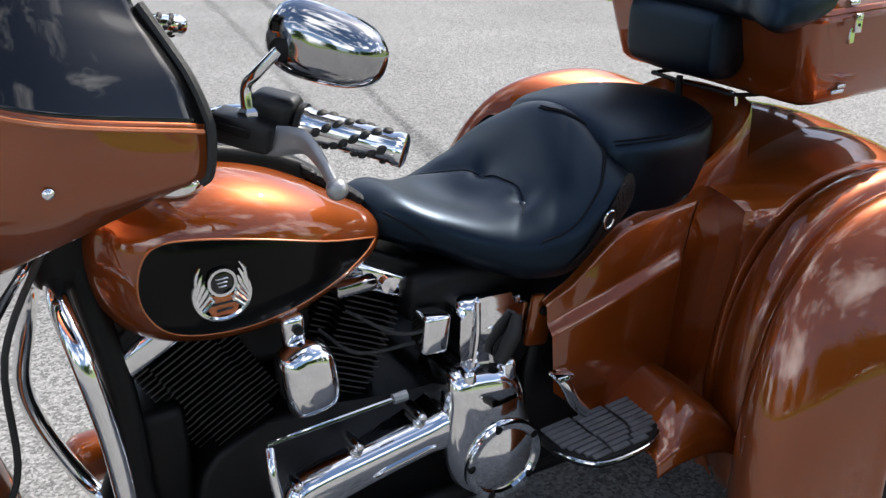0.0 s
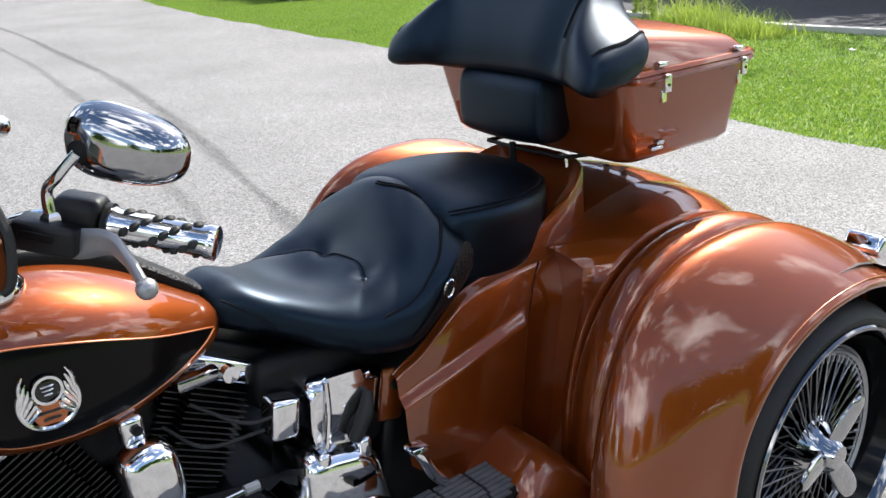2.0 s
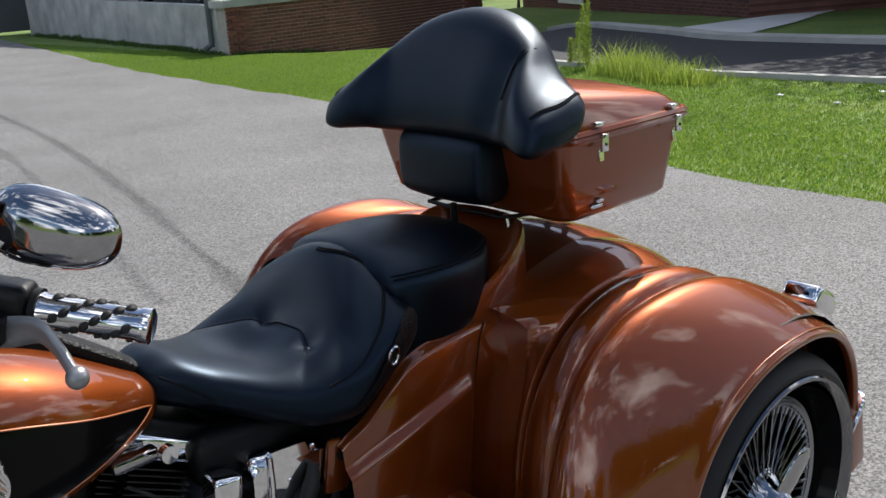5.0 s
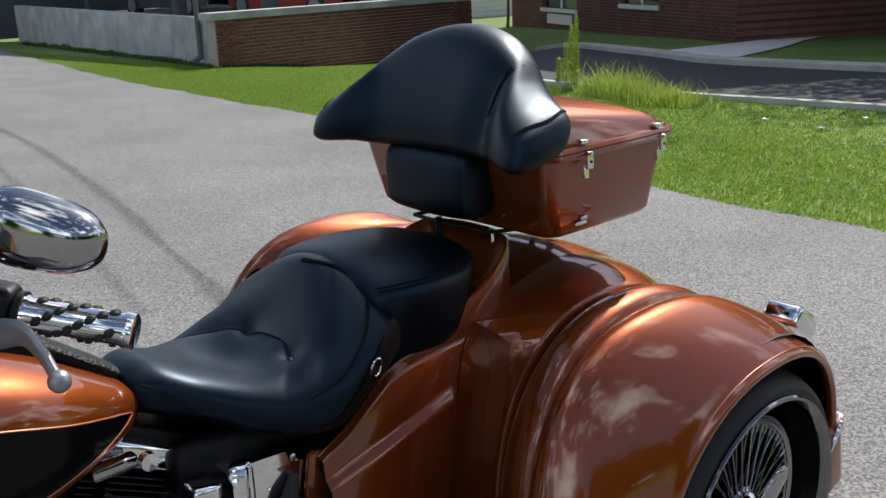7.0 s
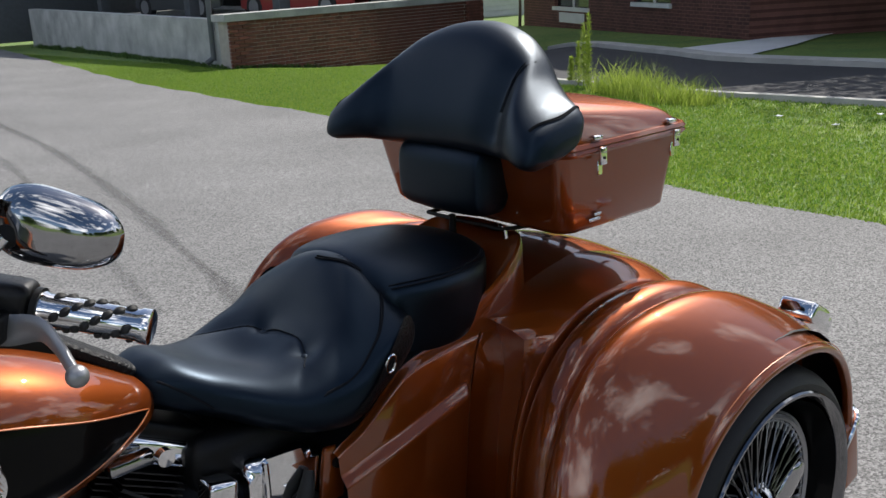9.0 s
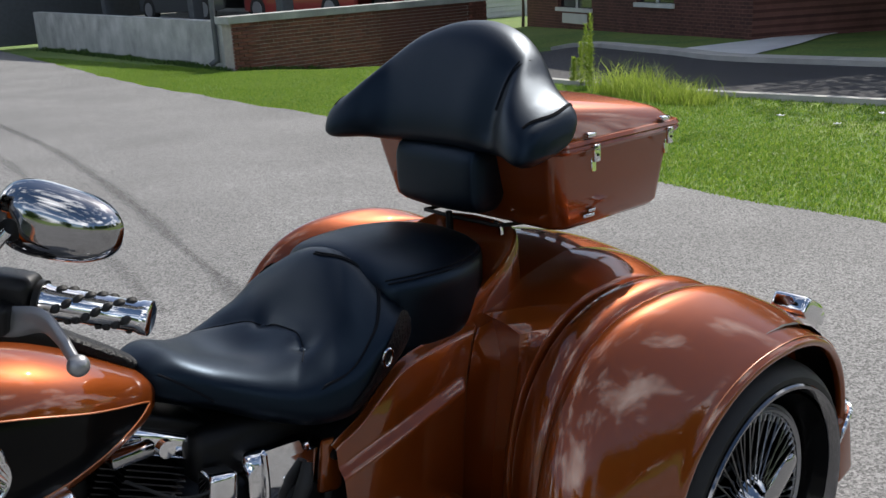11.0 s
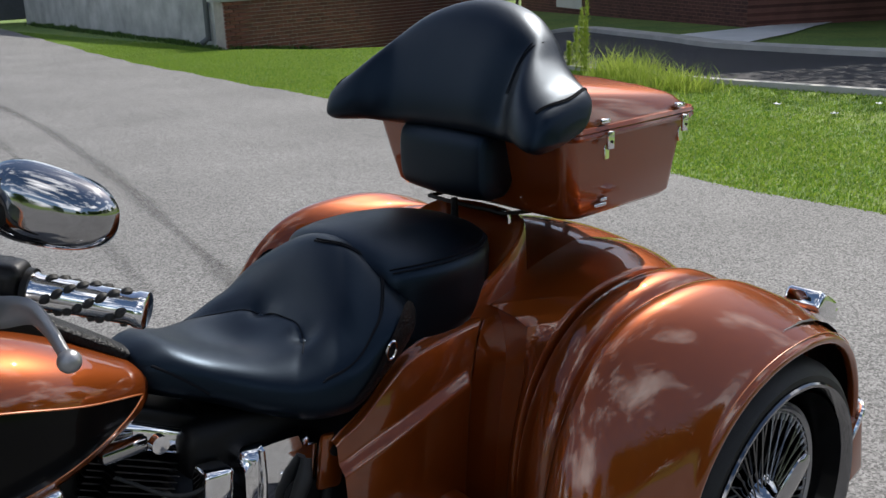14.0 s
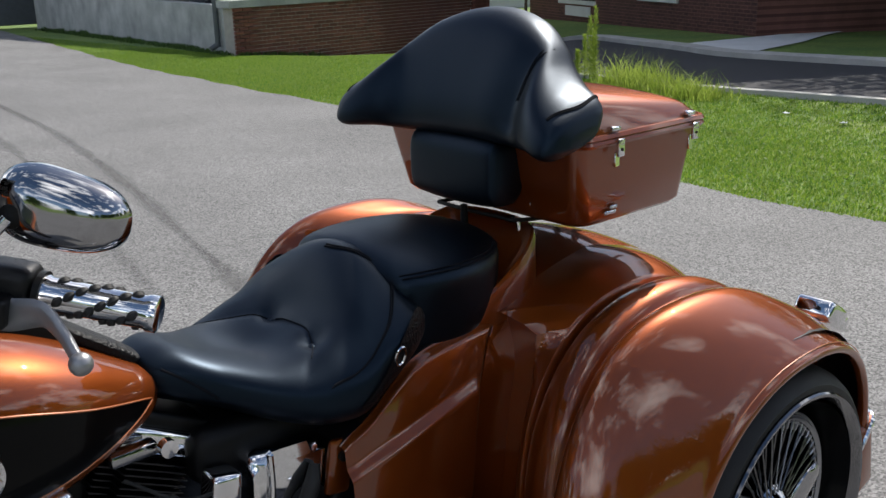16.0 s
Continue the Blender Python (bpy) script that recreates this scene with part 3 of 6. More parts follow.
trunk = bit("trunk", grid_bm([trunk_ring(*q) for q in ((0.842, -0.020, 0.25, 0.228, 0.035), (0.846, -0.040, 0.266, 0.249, 0.035), (0.858, -0.050, 0.276, 0.260, 0.034),
                                                      (0.93, -0.068, 0.285, 0.268, 0.032), (1.005, -0.084, 0.294, 0.277, 0.030))], True, True), COPPER, label="copper top trunk box with a latched lid")
lid_rows = []
for z, x0, x1, w, r in ((1.026, -0.078, 0.304, 0.282, 0.034), (1.055, -0.074, 0.298, 0.277, 0.034), (1.076, -0.068, 0.291, 0.270, 0.036), (1.086, -0.060, 0.283, 0.262, 0.038),
                        (1.093, -0.048, 0.270, 0.250, 0.04), (1.102, -0.015, 0.238, 0.215, 0.05), (1.110, 0.03, 0.19, 0.16, 0.05), (1.114, 0.08, 0.14, 0.06, 0.02)):
    lid_rows.append([(x, y, zz - 0.13 * (x + 0.03) * ease(1.026, 1.08, z)) for x, y, zz in trunk_ring(z, x0, x1, w, r)])
lid = bit("trunk_lid", grid_bm(lid_rows, True, True), COPPER, trunk)
bit("lid_seal", grid_bm([trunk_ring(*q) for q in ((1.002, -0.072, 0.298, 0.276, 0.032), (1.004, -0.084, 0.310, 0.288, 0.036), (1.010, -0.088, 0.314, 0.292, 0.037), (1.015, -0.085, 0.311, 0.289, 0.036), (1.019, -0.088, 0.314, 0.292, 0.037), (1.026, -0.084, 0.310, 0.288, 0.036), (1.027, -0.072, 0.298, 0.276, 0.032))], True, True), COPPER, trunk)
for lx in (0.018, 0.252):
    for sy in (-1, 1):
        latch = bit("latch", rbox((0.018, 0.007, 0.034), (lx, sy * 0.2950, 0.999), 0.002, 2), CHROME, trunk)
        bit("latch_plate", rbox((0.014, 0.005, 0.030), (lx + 0.016, sy * 0.2735, 0.972), 0.0015, 1), CHROME, trunk)
        bit("latch_keeper", rbox((0.026, 0.014, 0.010), (lx - 0.006, sy * 0.284, 1.034), 0.004, 2), CHROME, trunk)
        bit("latch_pin", lathe([(0.0, 0.0), (0.003, 0.0), (0.003, 0.003), (0.0, 0.003)], 8, "y", (lx, sy * 0.2985 - 0.0015, 0.996)), BLACKMETAL, latch)
lb = rbox((0.034, 0.004, 0.008), (0.030, -0.2650, 0.868), 0.0015, 1, turn=Matrix.Rotation(radians(9), 3, "X"))
bit("badge", lb, BADGEWHITE, trunk)
bit("badge", rbox((0.020, 0.004, 0.007), (0.038, -0.2660, 0.878), 0.001, 1, turn=Matrix.Rotation(radians(9), 3, "X")), BADGEWHITE, trunk)

# backrest pad with forward wings, each closed by a stitched end panel
def crease_y(z):
    """Plan line of the tuck between the middle of the pad and a wing."""
    return 0.150 + 0.30 * max(0.0, z - 1.08)


def pad_shape(x, y, z, front):
    lean = 0.34 * max(0.0, z - 1.03)
    up = 0.20 * (x + 0.15) * ease(0.20, 0.30, abs(y))
    tuck = (0.003 * math.exp(-((abs(y) - crease_y(z)) / 0.014) ** 2) + 0.016 * math.exp(-((abs(y) - crease_y(z)) / 0.045) ** 2)) * ease(1.00, 1.05, z) * front * (0.25 + 0.75 * ease(0.1, -0.1, y))
    return (x + lean + tuck, y - 0.016, z + up)


def pad_rows(table, power=2.8, segs=48, n=10, shape=None):
    """Pad swept across: rows of y, front x, back x, top, bottom."""
    rows = []
    for y, xf, xb, zt, zb in cr(np.asarray(table, float), n):
        xm, a, zm, h = (xf + xb) / 2, (xb - xf) / 2, (zt + zb) / 2, (zt - zb) / 2
        ring = []
        for k in range(segs):
            t = 2 * math.pi * k / segs
            c, s = math.cos(t), math.sin(t)
            x, z = xm + a * math.copysign(abs(c) ** (2 / power), c), zm + h * math.copysign(abs(s) ** (2 / power), s)
            ring.append(shape(x, y, z, max(0.0, -c) ** 0.5) if shape else (x, y + 0.006, z))
        rows.append(ring)
    return grid_bm(rows, closed_v=True, caps=True)


half = [(0.314, -0.165, -0.095, 1.052, 1.025), (0.306, -0.200, -0.078, 1.078, 1.020), (0.288, -0.215, -0.066, 1.096, 1.008), (0.255, -0.212, -0.056, 1.115, 1.005),
        (0.215, -0.196, -0.048, 1.148, 1.004), (0.175, -0.172, -0.042, 1.188, 1.000), (0.125, -0.160, -0.036, 1.220, 1.000), (0.06, -0.155, -0.032, 1.240, 1.000)]
table = [(-y, a, b, c, d) for y, a, b, c, d in half] + [(0.0, -0.154, -0.03, 1.246, 1.0)] + half[::-1]
backrest = bit("backrest", pad_rows(table, shape=pad_shape), LEATHER, label="winged black leather passenger backrest")
lower = [(-0.128, -0.115, -0.06, 0.985, 0.90), (-0.120, -0.135, -0.055, 1.002, 0.882), (-0.10, -0.144, -0.05, 1.010, 0.874), (0.0, -0.147, -0.05, 1.012, 0.870),
         (0.10, -0.144, -0.05, 1.010, 0.874), (0.120, -0.135, -0.055, 1.002, 0.882), (0.128, -0.115, -0.06, 0.985, 0.90)]
bit("lumbar_pad", pad_rows(lower, 3.4, 36, 6), LEATHER, backrest)


def pad_front(y, z, off):
    """Point on the front of the pad at a place across it and a height."""
    xf, xb, zt, zb = lerp_table(abs(y), half[::-1] if half[0][0] > half[-1][0] else half)
    zm, h, xm, a = (zt + zb) / 2, (zt - zb) / 2, (xf + xb) / 2, (xb - xf) / 2
    q = max(0.0, 1 - min(1.0, abs(z - zm) / h) ** 2.8) ** (1 / 2.8)
    p = pad_shape(xm - a * q, y, z, q)
    return (p[0] - off, p[1], p[2])


for sy in (1, -1):
    for off in (0.0, 0.007):
        # stitched rim of the wing's end panel
        pts = []
        for u in np.linspace(0, 1, 22):
            x = -0.205 + 0.130 * u
            yy = 0.283 + 0.014 * math.sin(math.pi * u) - off * 0.4
            xf, xb, zt, zb = lerp_table(yy, half[::-1])
            zm, h, xm, a = (zt + zb) / 2, (zt - zb) / 2, (xf + xb) / 2, (xb - xf) / 2
            q = max(0.0, 1 - min(1.0, abs(x - xm) / a) ** 2.8) ** (1 / 2.8)
            p = pad_shape(x, yy, zm + h * q, 0.0)
            pts.append((p[0], -sy * yy - 0.016, p[2] + 0.0008))
        bit("wing_seam", tube(pts, 0.0015, 6, 1, smooth_path=False), THREAD, backrest)
        # stitched start of the tuck at the shoulder
        if sy == -1:
            continue
        pts = [pad_front(-sy * (crease_y(z) + off), z, 0.0008) for z in np.linspace(1.09, 1.178, 16)]
        bit("tuck_seam", tube(pts, 0.0010, 6, 1, smooth_path=False), THREAD, backrest)
# trunk rack
rack = bit("trunk_rack", tube([(-0.085, 0.10, 0.846), (-0.088, 0.0, 0.846), (-0.082, -0.075, 0.846), (-0.060, -0.115, 0.842), (0.10, -0.13, 0.832), (0.28, -0.13, 0.828)], 0.0045, 8), BLACKMETAL)
bit("rack_bar", tube([(-0.085, 0.10, 0.846), (0.10, 0.13, 0.832), (0.28, 0.13, 0.828)], 0.0045, 8), BLACKMETAL, rack)
bit("rack_clip", tube([(-0.070, -0.10, 0.848), (-0.066, -0.112, 0.842), (-0.064, -0.114, 0.822)], 0.004, 8, 4), CHROME, rack)
for px, py in ((-0.105, 0.0), (0.22, -0.03), (0.22, 0.03)):
    bit("rack_post", lathe([(0.0, 0.76), (0.011, 0.762), (0.009, 0.80), (0.007, 0.862), (0.0, 0.864)], 12, "z", (px, py, 0)), BLACKMETAL, rack)
bit("rack_plate", rbox((0.22, 0.26, 0.012), (0.13, 0, 0.836), 0.004, 1), BLACKMETAL, rack)

# ---- fuel tank ----
TANK = [(-1.288, 0.030, 0.785, 0.735), (-1.275, 0.090, 0.830, 0.690), (-1.24, 0.145, 0.864, 0.645), (-1.18, 0.176, 0.884, 0.618), (-1.10, 0.187, 0.884, 0.606), (-1.02, 0.182, 0.862, 0.612),
        (-0.95, 0.162, 0.828, 0.630), (-0.89, 0.132, 0.790, 0.652), (-0.845, 0.102, 0.760, 0.668), (-0.815, 0.066, 0.740, 0.684), (-0.80, 0.028, 0.726, 0.698), (-0.797, 0.010, 0.718, 0.706)]
TPOW = 2.9


def tank_y(x, z):
    w, zt, zb = lerp_table(x, TANK)
    zm, h = (zt + zb) / 2, (zt - zb) / 2
    q = min(1.0, abs(z - zm) / h)
    return w * max(0.0, 1 - q ** TPOW) ** (1 / TPOW)


tank = bit("fuel_tank", cushion(TANK, TPOW, 56, 8), COPPER, label="copper teardrop fuel tank with black side panels")
OUT = cr([(-1.228, 0.765), (-1.205, 0.806), (-1.15, 0.812), (-1.05, 0.792), (-0.95, 0.758), (-0.850, 0.722), (-0.853, 0.710), (-0.92, 0.688), (-1.02, 0.666), (-1.11, 0.656), (-1.19, 0.668), (-1.226, 0.712)], 6, True)
for sy in (1, -1):
    c0 = OUT.mean(0)
    rows = []
    for k in range(9):
        f = 1 - 0.94 * k / 8
        rows.append([(p[0], -(tank_y(p[0], p[1]) + 0.0016), p[1]) for p in (c0 + (OUT - c0) * f)])
    bm = grid_bm(rows, closed_v=True)
    bm.faces.new([v for v in list(bm.verts)[-len(OUT):]])
    bit("tank_panel", mirror_y(bm) if sy == -1 else bm, TANKBLACK, tank)
    path = [(p[0], -(tank_y(p[0], p[1]) + 0.0012), p[1]) for p in np.vstack([OUT, OUT[:1]])]
    bm = tube(path, 0.0016, 6, 1, smooth_path=False)
    bit("tank_pinstripe", mirror_y(bm) if sy == -1 else bm, STRIPE, tank)


def on_tank(x, z, off):
    return (x, -(tank_y(x, z) + off), z)


# round winged badge: ring, feathers, enamel shield
EC = (-1.124, 0.728)
ring = [on_tank(EC[0] + 0.039 * math.cos(a), EC[1] + 0.040 * math.sin(a), 0.004) for a in np.linspace(radians(155), radians(385), 30)]
badge = bit("tank_badge", tube(ring, 0.0042, 8, 1, smooth_path=False), CHROME, tank, "silver winged round badge with an orange shield")
for sgn in (-1, 1):
    for k in range(6):
        a0 = radians(90 - sgn * (78 + 10 * k))
        p0 = on_tank(EC[0] + 0.037 * math.cos(a0), EC[1] + 0.038 * math.sin(a0), 0.005)
        p1 = on_tank(EC[0] + sgn * (0.034 - 0.004 * k), EC[1] + 0.032 - 0.008 * k, 0.006)
        p2 = on_tank(EC[0] + sgn * (0.027 - 0.002 * k), EC[1] + 0.046 - 0.010 * k, 0.006)
        bit("feather", tube([p0, p1, p2], [0.003, 0.0035, 0.0012], 6, 3), CHROME, badge)
sh = [(0.026, 0.010), (0.034, 0.0), (0.026, -0.012), (0.020, -0.026), (-0.018, -0.026), (-0.026, -0.012), (-0.034, 0.0), (-0.026, 0.010), (0.0, 0.016)]
rows = [[on_tank(EC[0] + 0.85 * a * f, EC[1] - 0.012 + 0.85 * b * f, 0.004 + 0.004 * (1 - f)) for a, b in sh] for f in (1, 0.7, 0.35, 0.05)]
bm = grid_bm(rows, True)
bit("shield", bm, BADGE, badge)
bit("badge_disc", lathe([(0.0, 0.0), (0.019, 0.0), (0.019, -0.004), (0.015, -0.006), (0.0, -0.006)], 24, "y", (EC[0], -(tank_y(EC[0], EC[1] + 0.020) + 0.002), EC[1] + 0.020)), GLOSSBLACK, badge)
bit("disc_ring", lathe([(0.017, -0.004), (0.021, -0.004), (0.021, -0.009), (0.017, -0.009), (0.017, -0.004)], 28, "y", (EC[0], -(tank_y(EC[0], EC[1] + 0.020) + 0.001), EC[1] + 0.020), caps=False), CHROME, badge)
for k in range(3):
    bit("badge_bar", rbox((0.018 - 0.003 * k, 0.0015, 0.0025), (EC[0], -(tank_y(EC[0], EC[1] + 0.022) + 0.009), EC[1] + 0.026 - 0.006 * k), 0.0008, 1), CHROME, badge)
for k in range(2):
    bit("badge_bar", rbox((0.036 - 0.012 * k, 0.0015, 0.004), on_tank(EC[0], EC[1] - 0.012 - 0.011 * k, 0.0085), 0.0008, 1), GLOSSBLACK, badge)
cap = bit("filler_cap", lathe([(0.0, 0.86), (0.040, 0.862), (0.044, 0.872), (0.042, 0.882), (0.034, 0.890), (0.0, 0.893)], 36, "z", (-1.146, -0.100, 0.0)), CHROME, tank)
bit("filler_cap", lathe([(0.0, 0.86), (0.040, 0.862), (0.044, 0.872), (0.042, 0.882), (0.034, 0.890), (0.0, 0.893)], 36, "z", (-1.146, 0.100, 0.0)), CHROME, tank)
# black console and its leather strap down the middle
net = []
for x, w, z in ((-1.20, 0.055, 0.905), (-1.10, 0.060, 0.906), (-1.0, 0.050, 0.880), (-0.93, 0.040, 0.845)):
    net.append([(x, -w, z - 0.04), (x, -w * 0.95, z - 0.006), (x, -w * 0.5, z), (x, w * 0.5, z), (x, w * 0.95, z - 0.006), (x, w, z - 0.04)])
bit("tank_console", grid_bm(skin(net, 6, 4)), BLACKMETAL, tank)
net = []
for x, w, z in ((-0.935, 0.042, 0.842), (-0.91, 0.042, 0.824), (-0.88, 0.040, 0.802), (-0.85, 0.038, 0.780), (-0.815, 0.034, 0.752)):
    net.append([(x, -w, z - 0.02), (x, -w * 0.95, z), (x, 0, z + 0.006), (x, w * 0.95, z), (x, w, z - 0.02)])
solid(bit("tank_strap", grid_bm(skin(net, 5, 4)), WEAVE, tank), 0.004)
for sx in (-0.94, -0.98):
    bit("console_screw", lathe([(0.0, 0.0), (0.006, 0.0), (0.006, 0.003), (0.0, 0.004)], 10, "z", (sx, -0.03, lerp_table(sx, TANK)[1] + 0.02)), CHROME, tank)


# ---- fairing ----
def fairing_rows(rows):
    return [[*reversed([(x, -y, z) for x, y, z in r[1:]]), *r] for r in rows]


LOW = [[(-1.50, 0, 0.83), (-1.48, -0.16, 0.84), (-1.425, -0.285, 0.865), (-1.345, -0.368, 0.918), (-1.215, -0.385, 0.964)],
       [(-1.55, 0, 0.89), (-1.53, -0.17, 0.89), (-1.46, -0.305, 0.905), (-1.35, -0.385, 0.938), (-1.200, -0.393, 0.970)],
       [(-1.57, 0, 0.96), (-1.55, -0.18, 0.96), (-1.47, -0.325, 0.96), (-1.35, -0.405, 0.968), (-1.188, -0.400, 0.978)],
       [(-1.58, 0, 1.04), (-1.56, -0.18, 1.04), (-1.47, -0.33, 1.03), (-1.35, -0.412, 1.01), (-1.182, -0.400, 1.005)],
       [(-1.58, 0, 1.13), (-1.56, -0.18, 1.13), (-1.47, -0.33, 1.11), (-1.35, -0.410, 1.075), (-1.180, -0.395, 1.035)]]
UPP = [LOW[4],
       [(-1.56, 0, 1.18), (-1.54, -0.17, 1.18), (-1.46, -0.315, 1.155), (-1.345, -0.388, 1.115), (-1.190, -0.378, 1.080)],
       [(-1.53, 0, 1.22), (-1.51, -0.16, 1.22), (-1.44, -0.290, 1.20), (-1.335, -0.358, 1.160), (-1.205, -0.352, 1.118)],
       [(-1.49, 0, 1.27), (-1.47, -0.14, 1.27), (-1.41, -0.255, 1.25), (-1.325, -0.325, 1.205), (-1.222, -0.330, 1.155)],
       [(-1.45, 0, 1.34), (-1.43, -0.13, 1.34), (-1.385, -0.225, 1.32), (-1.315, -0.290, 1.275), (-1.238, -0.308, 1.22)],
       [(-1.43, 0, 1.41), (-1.41, -0.12, 1.41), (-1.37, -0.205, 1.39), (-1.315, -0.265, 1.345), (-1.255, -0.290, 1.29)]]
low_cowl = bit("fairing", grid_bm(skin(fairing_rows(LOW), 8, 8)), COPPER, label="bat-wing fairing in copper below and gloss black above")
solid(low_cowl, 0.005, -1)
solid(bit("upper_cowl", grid_bm(skin(fairing_rows(UPP), 8, 8)), GLOSSBLACK, low_cowl), 0.005, -1)
bit("cowl_pinstripe", tube([(x - 0.002, y * 1.006, z - 0.008) for x, y, z in fairing_rows([LOW[4]])[0]], 0.003, 6, 8), STRIPE, low_cowl)
for sy in (1, -1):
    edge = [(-1.197, -0.397, 0.970), LOW[2][4], LOW[3][4], LOW[4][4], UPP[1][4], UPP[2][4], UPP[3][4]]
    bm = tube([(x + 0.006, y + 0.004, z) for x, y, z in edge], 0.0065, 8, 6)
    bit("edge_rubber", mirror_y(bm) if sy == -1 else bm, RUBBER, low_cowl)
    bm = lathe([(0.0, 0.0), (0.006, 0.0), (0.006, -0.002), (0.004, -0.004), (0.0, -0.005)], 14, "y", (-1.35, -0.414, 0.995))
    bit("cowl_bolt", mirror_y(bm) if sy == -1 else bm, CHROME, low_cowl)
# inner dash closing the fairing
rows = [[(-1.25, (j - 6) / 6 * wd, z) for j in range(13)] for z, wd in ((0.96, 0.33), (1.0, 0.35), (1.06, 0.345), (1.12, 0.29))]
solid(bit("fairing_dash", grid_bm(rows), PLASTIC, low_cowl), 0.006)

# ---- handlebar, grips, controls, mirrors ----
bar = bit("handlebar", tube([(-1.055, 0.372, 1.009), (-1.12, 0.30, 1.012), (-1.17, 0.20, 0.975), (-1.19, 0.08, 0.955), (-1.19, -0.08, 0.955), (-1.17, -0.20, 0.975), (-1.12, -0.30, 1.012), (-1.055, -0.372, 1.009)], 0.0135, 14, 8), CHROME)


def frame_at(p0, p1):
    d = (Vector(p1) - Vector(p0)).normalized()
    return d.to_track_quat("Y", "Z").to_matrix()


for sy in (1, -1):
    p0, p1 = Vector((-1.058, -0.369 * sy, 1.010)), Vector((-0.966, -0.452 * sy, 0.982))
    R = frame_at(p0, p1)
    L = (p1 - p0).length
    grip = bit("grip", lathe([(0.0, 0.0), (0.020, 0.0), (0.0205, 0.006), (0.0185, 0.010), (0.0185, L - 0.016), (0.0205, L - 0.012), (0.0205, L - 0.002), (0.017, L), (0.0, L)], 28, "y", p0, turn=R), CHROME, label="chrome grip with slanted rubber inlays")
    for ring in range(8):
        for q in range(4):
            a0 = 2 * math.pi * q / 4 + 0.45 * ring
            pts = []
            for k in range(5):
                a = a0 + 0.30 * (k - 2) / 2
                h = 0.016 + (L - 0.034) * (ring + 0.15 + 0.8 * k / 4) / 8.2
                pts.append(tuple(p0 + R @ Vector((0.0178 * math.cos(a), h, 0.0178 * math.sin(a)))))
            bit("grip_inlay", tube(pts, [0.002, 0.0046, 0.0055, 0.0046, 0.002], 6, 2), RUBBER, grip)
    # switch housing
    c = p0 + R @ Vector((0, -0.034, 0.002))
    bm = rbox((0.050, 0.058, 0.052), c, 0.013, 4, turn=R)
    sw = bit("switch_housing", bm, PLASTIC)
    bit("switch_button", lathe([(0.0, -0.002), (0.008, -0.002), (0.007, 0.0006), (0.0, 0.0)], 14, "z", c + R @ Vector((-0.008, 0.006, 0.0255)), turn=R), BLACKMETAL, sw)
    bit("housing_collar", lathe([(0.0, -0.004), (0.024, -0.004), (0.024, 0.003), (0.0, 0.003)], 24, "y", p0, turn=R), BLACKMETAL, sw)
    # lever perch and lever
    pc = Vector((-1.122, -0.352 * sy, 1.008))
    perch = bit("lever_perch", rbox((0.040, 0.075, 0.036), pc, 0.007, 3, turn=R), PLASTIC)
    bit("perch_clamp", rbox((0.046, 0.030, 0.044), pc + R @ Vector((-0.034 * sy, 0.002, 0.004)), 0.008, 3, turn=R), BLACKMETAL, perch)
    bit("perch_slot", rbox((0.004, 0.040, 0.010), pc + R @ Vector((0.020 * sy, -0.006, 0.004)), 0.001, 1, turn=R), BLACKMETAL, perch)
    tip = Vector((-1.063, -0.470 * sy, 0.960))
    pts = [pc + Vector((-0.004, 0.0, -0.006)), Vector((-1.098, -0.372 * sy, 0.996)), Vector((-1.074, -0.408 * sy, 1.000)), Vector((-1.066, -0.436 * sy, 0.984)), Vector((-1.064, -0.458 * sy, 0.968)), tip]
    P = cr([tuple(p) for p in pts], 5)
    W = np.interp(np.linspace(0, 1, len(P)), (0, 0.2, 0.4, 0.6, 1.0), (0.017, 0.019, 0.015, 0.010, 0.008))
    lev = []
    for i, p in enumerate(P):
        d = Vector((P[min(i + 1, len(P) - 1)] - P[max(i - 1, 0)]).tolist()).normalized()
        sd = d.cross(Vector((0, 0, 1))).normalized()
        up_ = sd.cross(d)
        lev.append([tuple(Vector(p.tolist()) + sd * (0.006 * math.cos(a)) + up_ * (float(W[i]) * math.sin(a))) for a in np.linspace(0, 2 * math.pi, 12, endpoint=False)])
    bit("control_lever", grid_bm(lev, True, True), ALUMINIUM, perch)
    bm = bmesh.new()
    bmesh.ops.create_uvsphere(bm, u_segments=18, v_segments=12, radius=0.0125)
    bmesh.ops.translate(bm, vec=tip, verts=bm.verts)
    bit("lever_ball", bm, ALUMINIUM, perch)
    # mirror
    if sy == 1:
        mc = Vector((-1.035, -0.395, 1.100))
        ex = Vector((0.095, -0.112, -0.034)).normalized()
    else:
        mc = Vector((-1.035, 0.395, 1.100))
        ex = Vector((0.095, 0.112, -0.034)).normalized()
    nrm = (ex.cross(Vector((0, 0, 1)))).normalized()
    if nrm.x > 0:
        nrm = -nrm
    up = nrm.cross(ex).normalized()
    if up.z < 0:
        up = -up
    rows = []
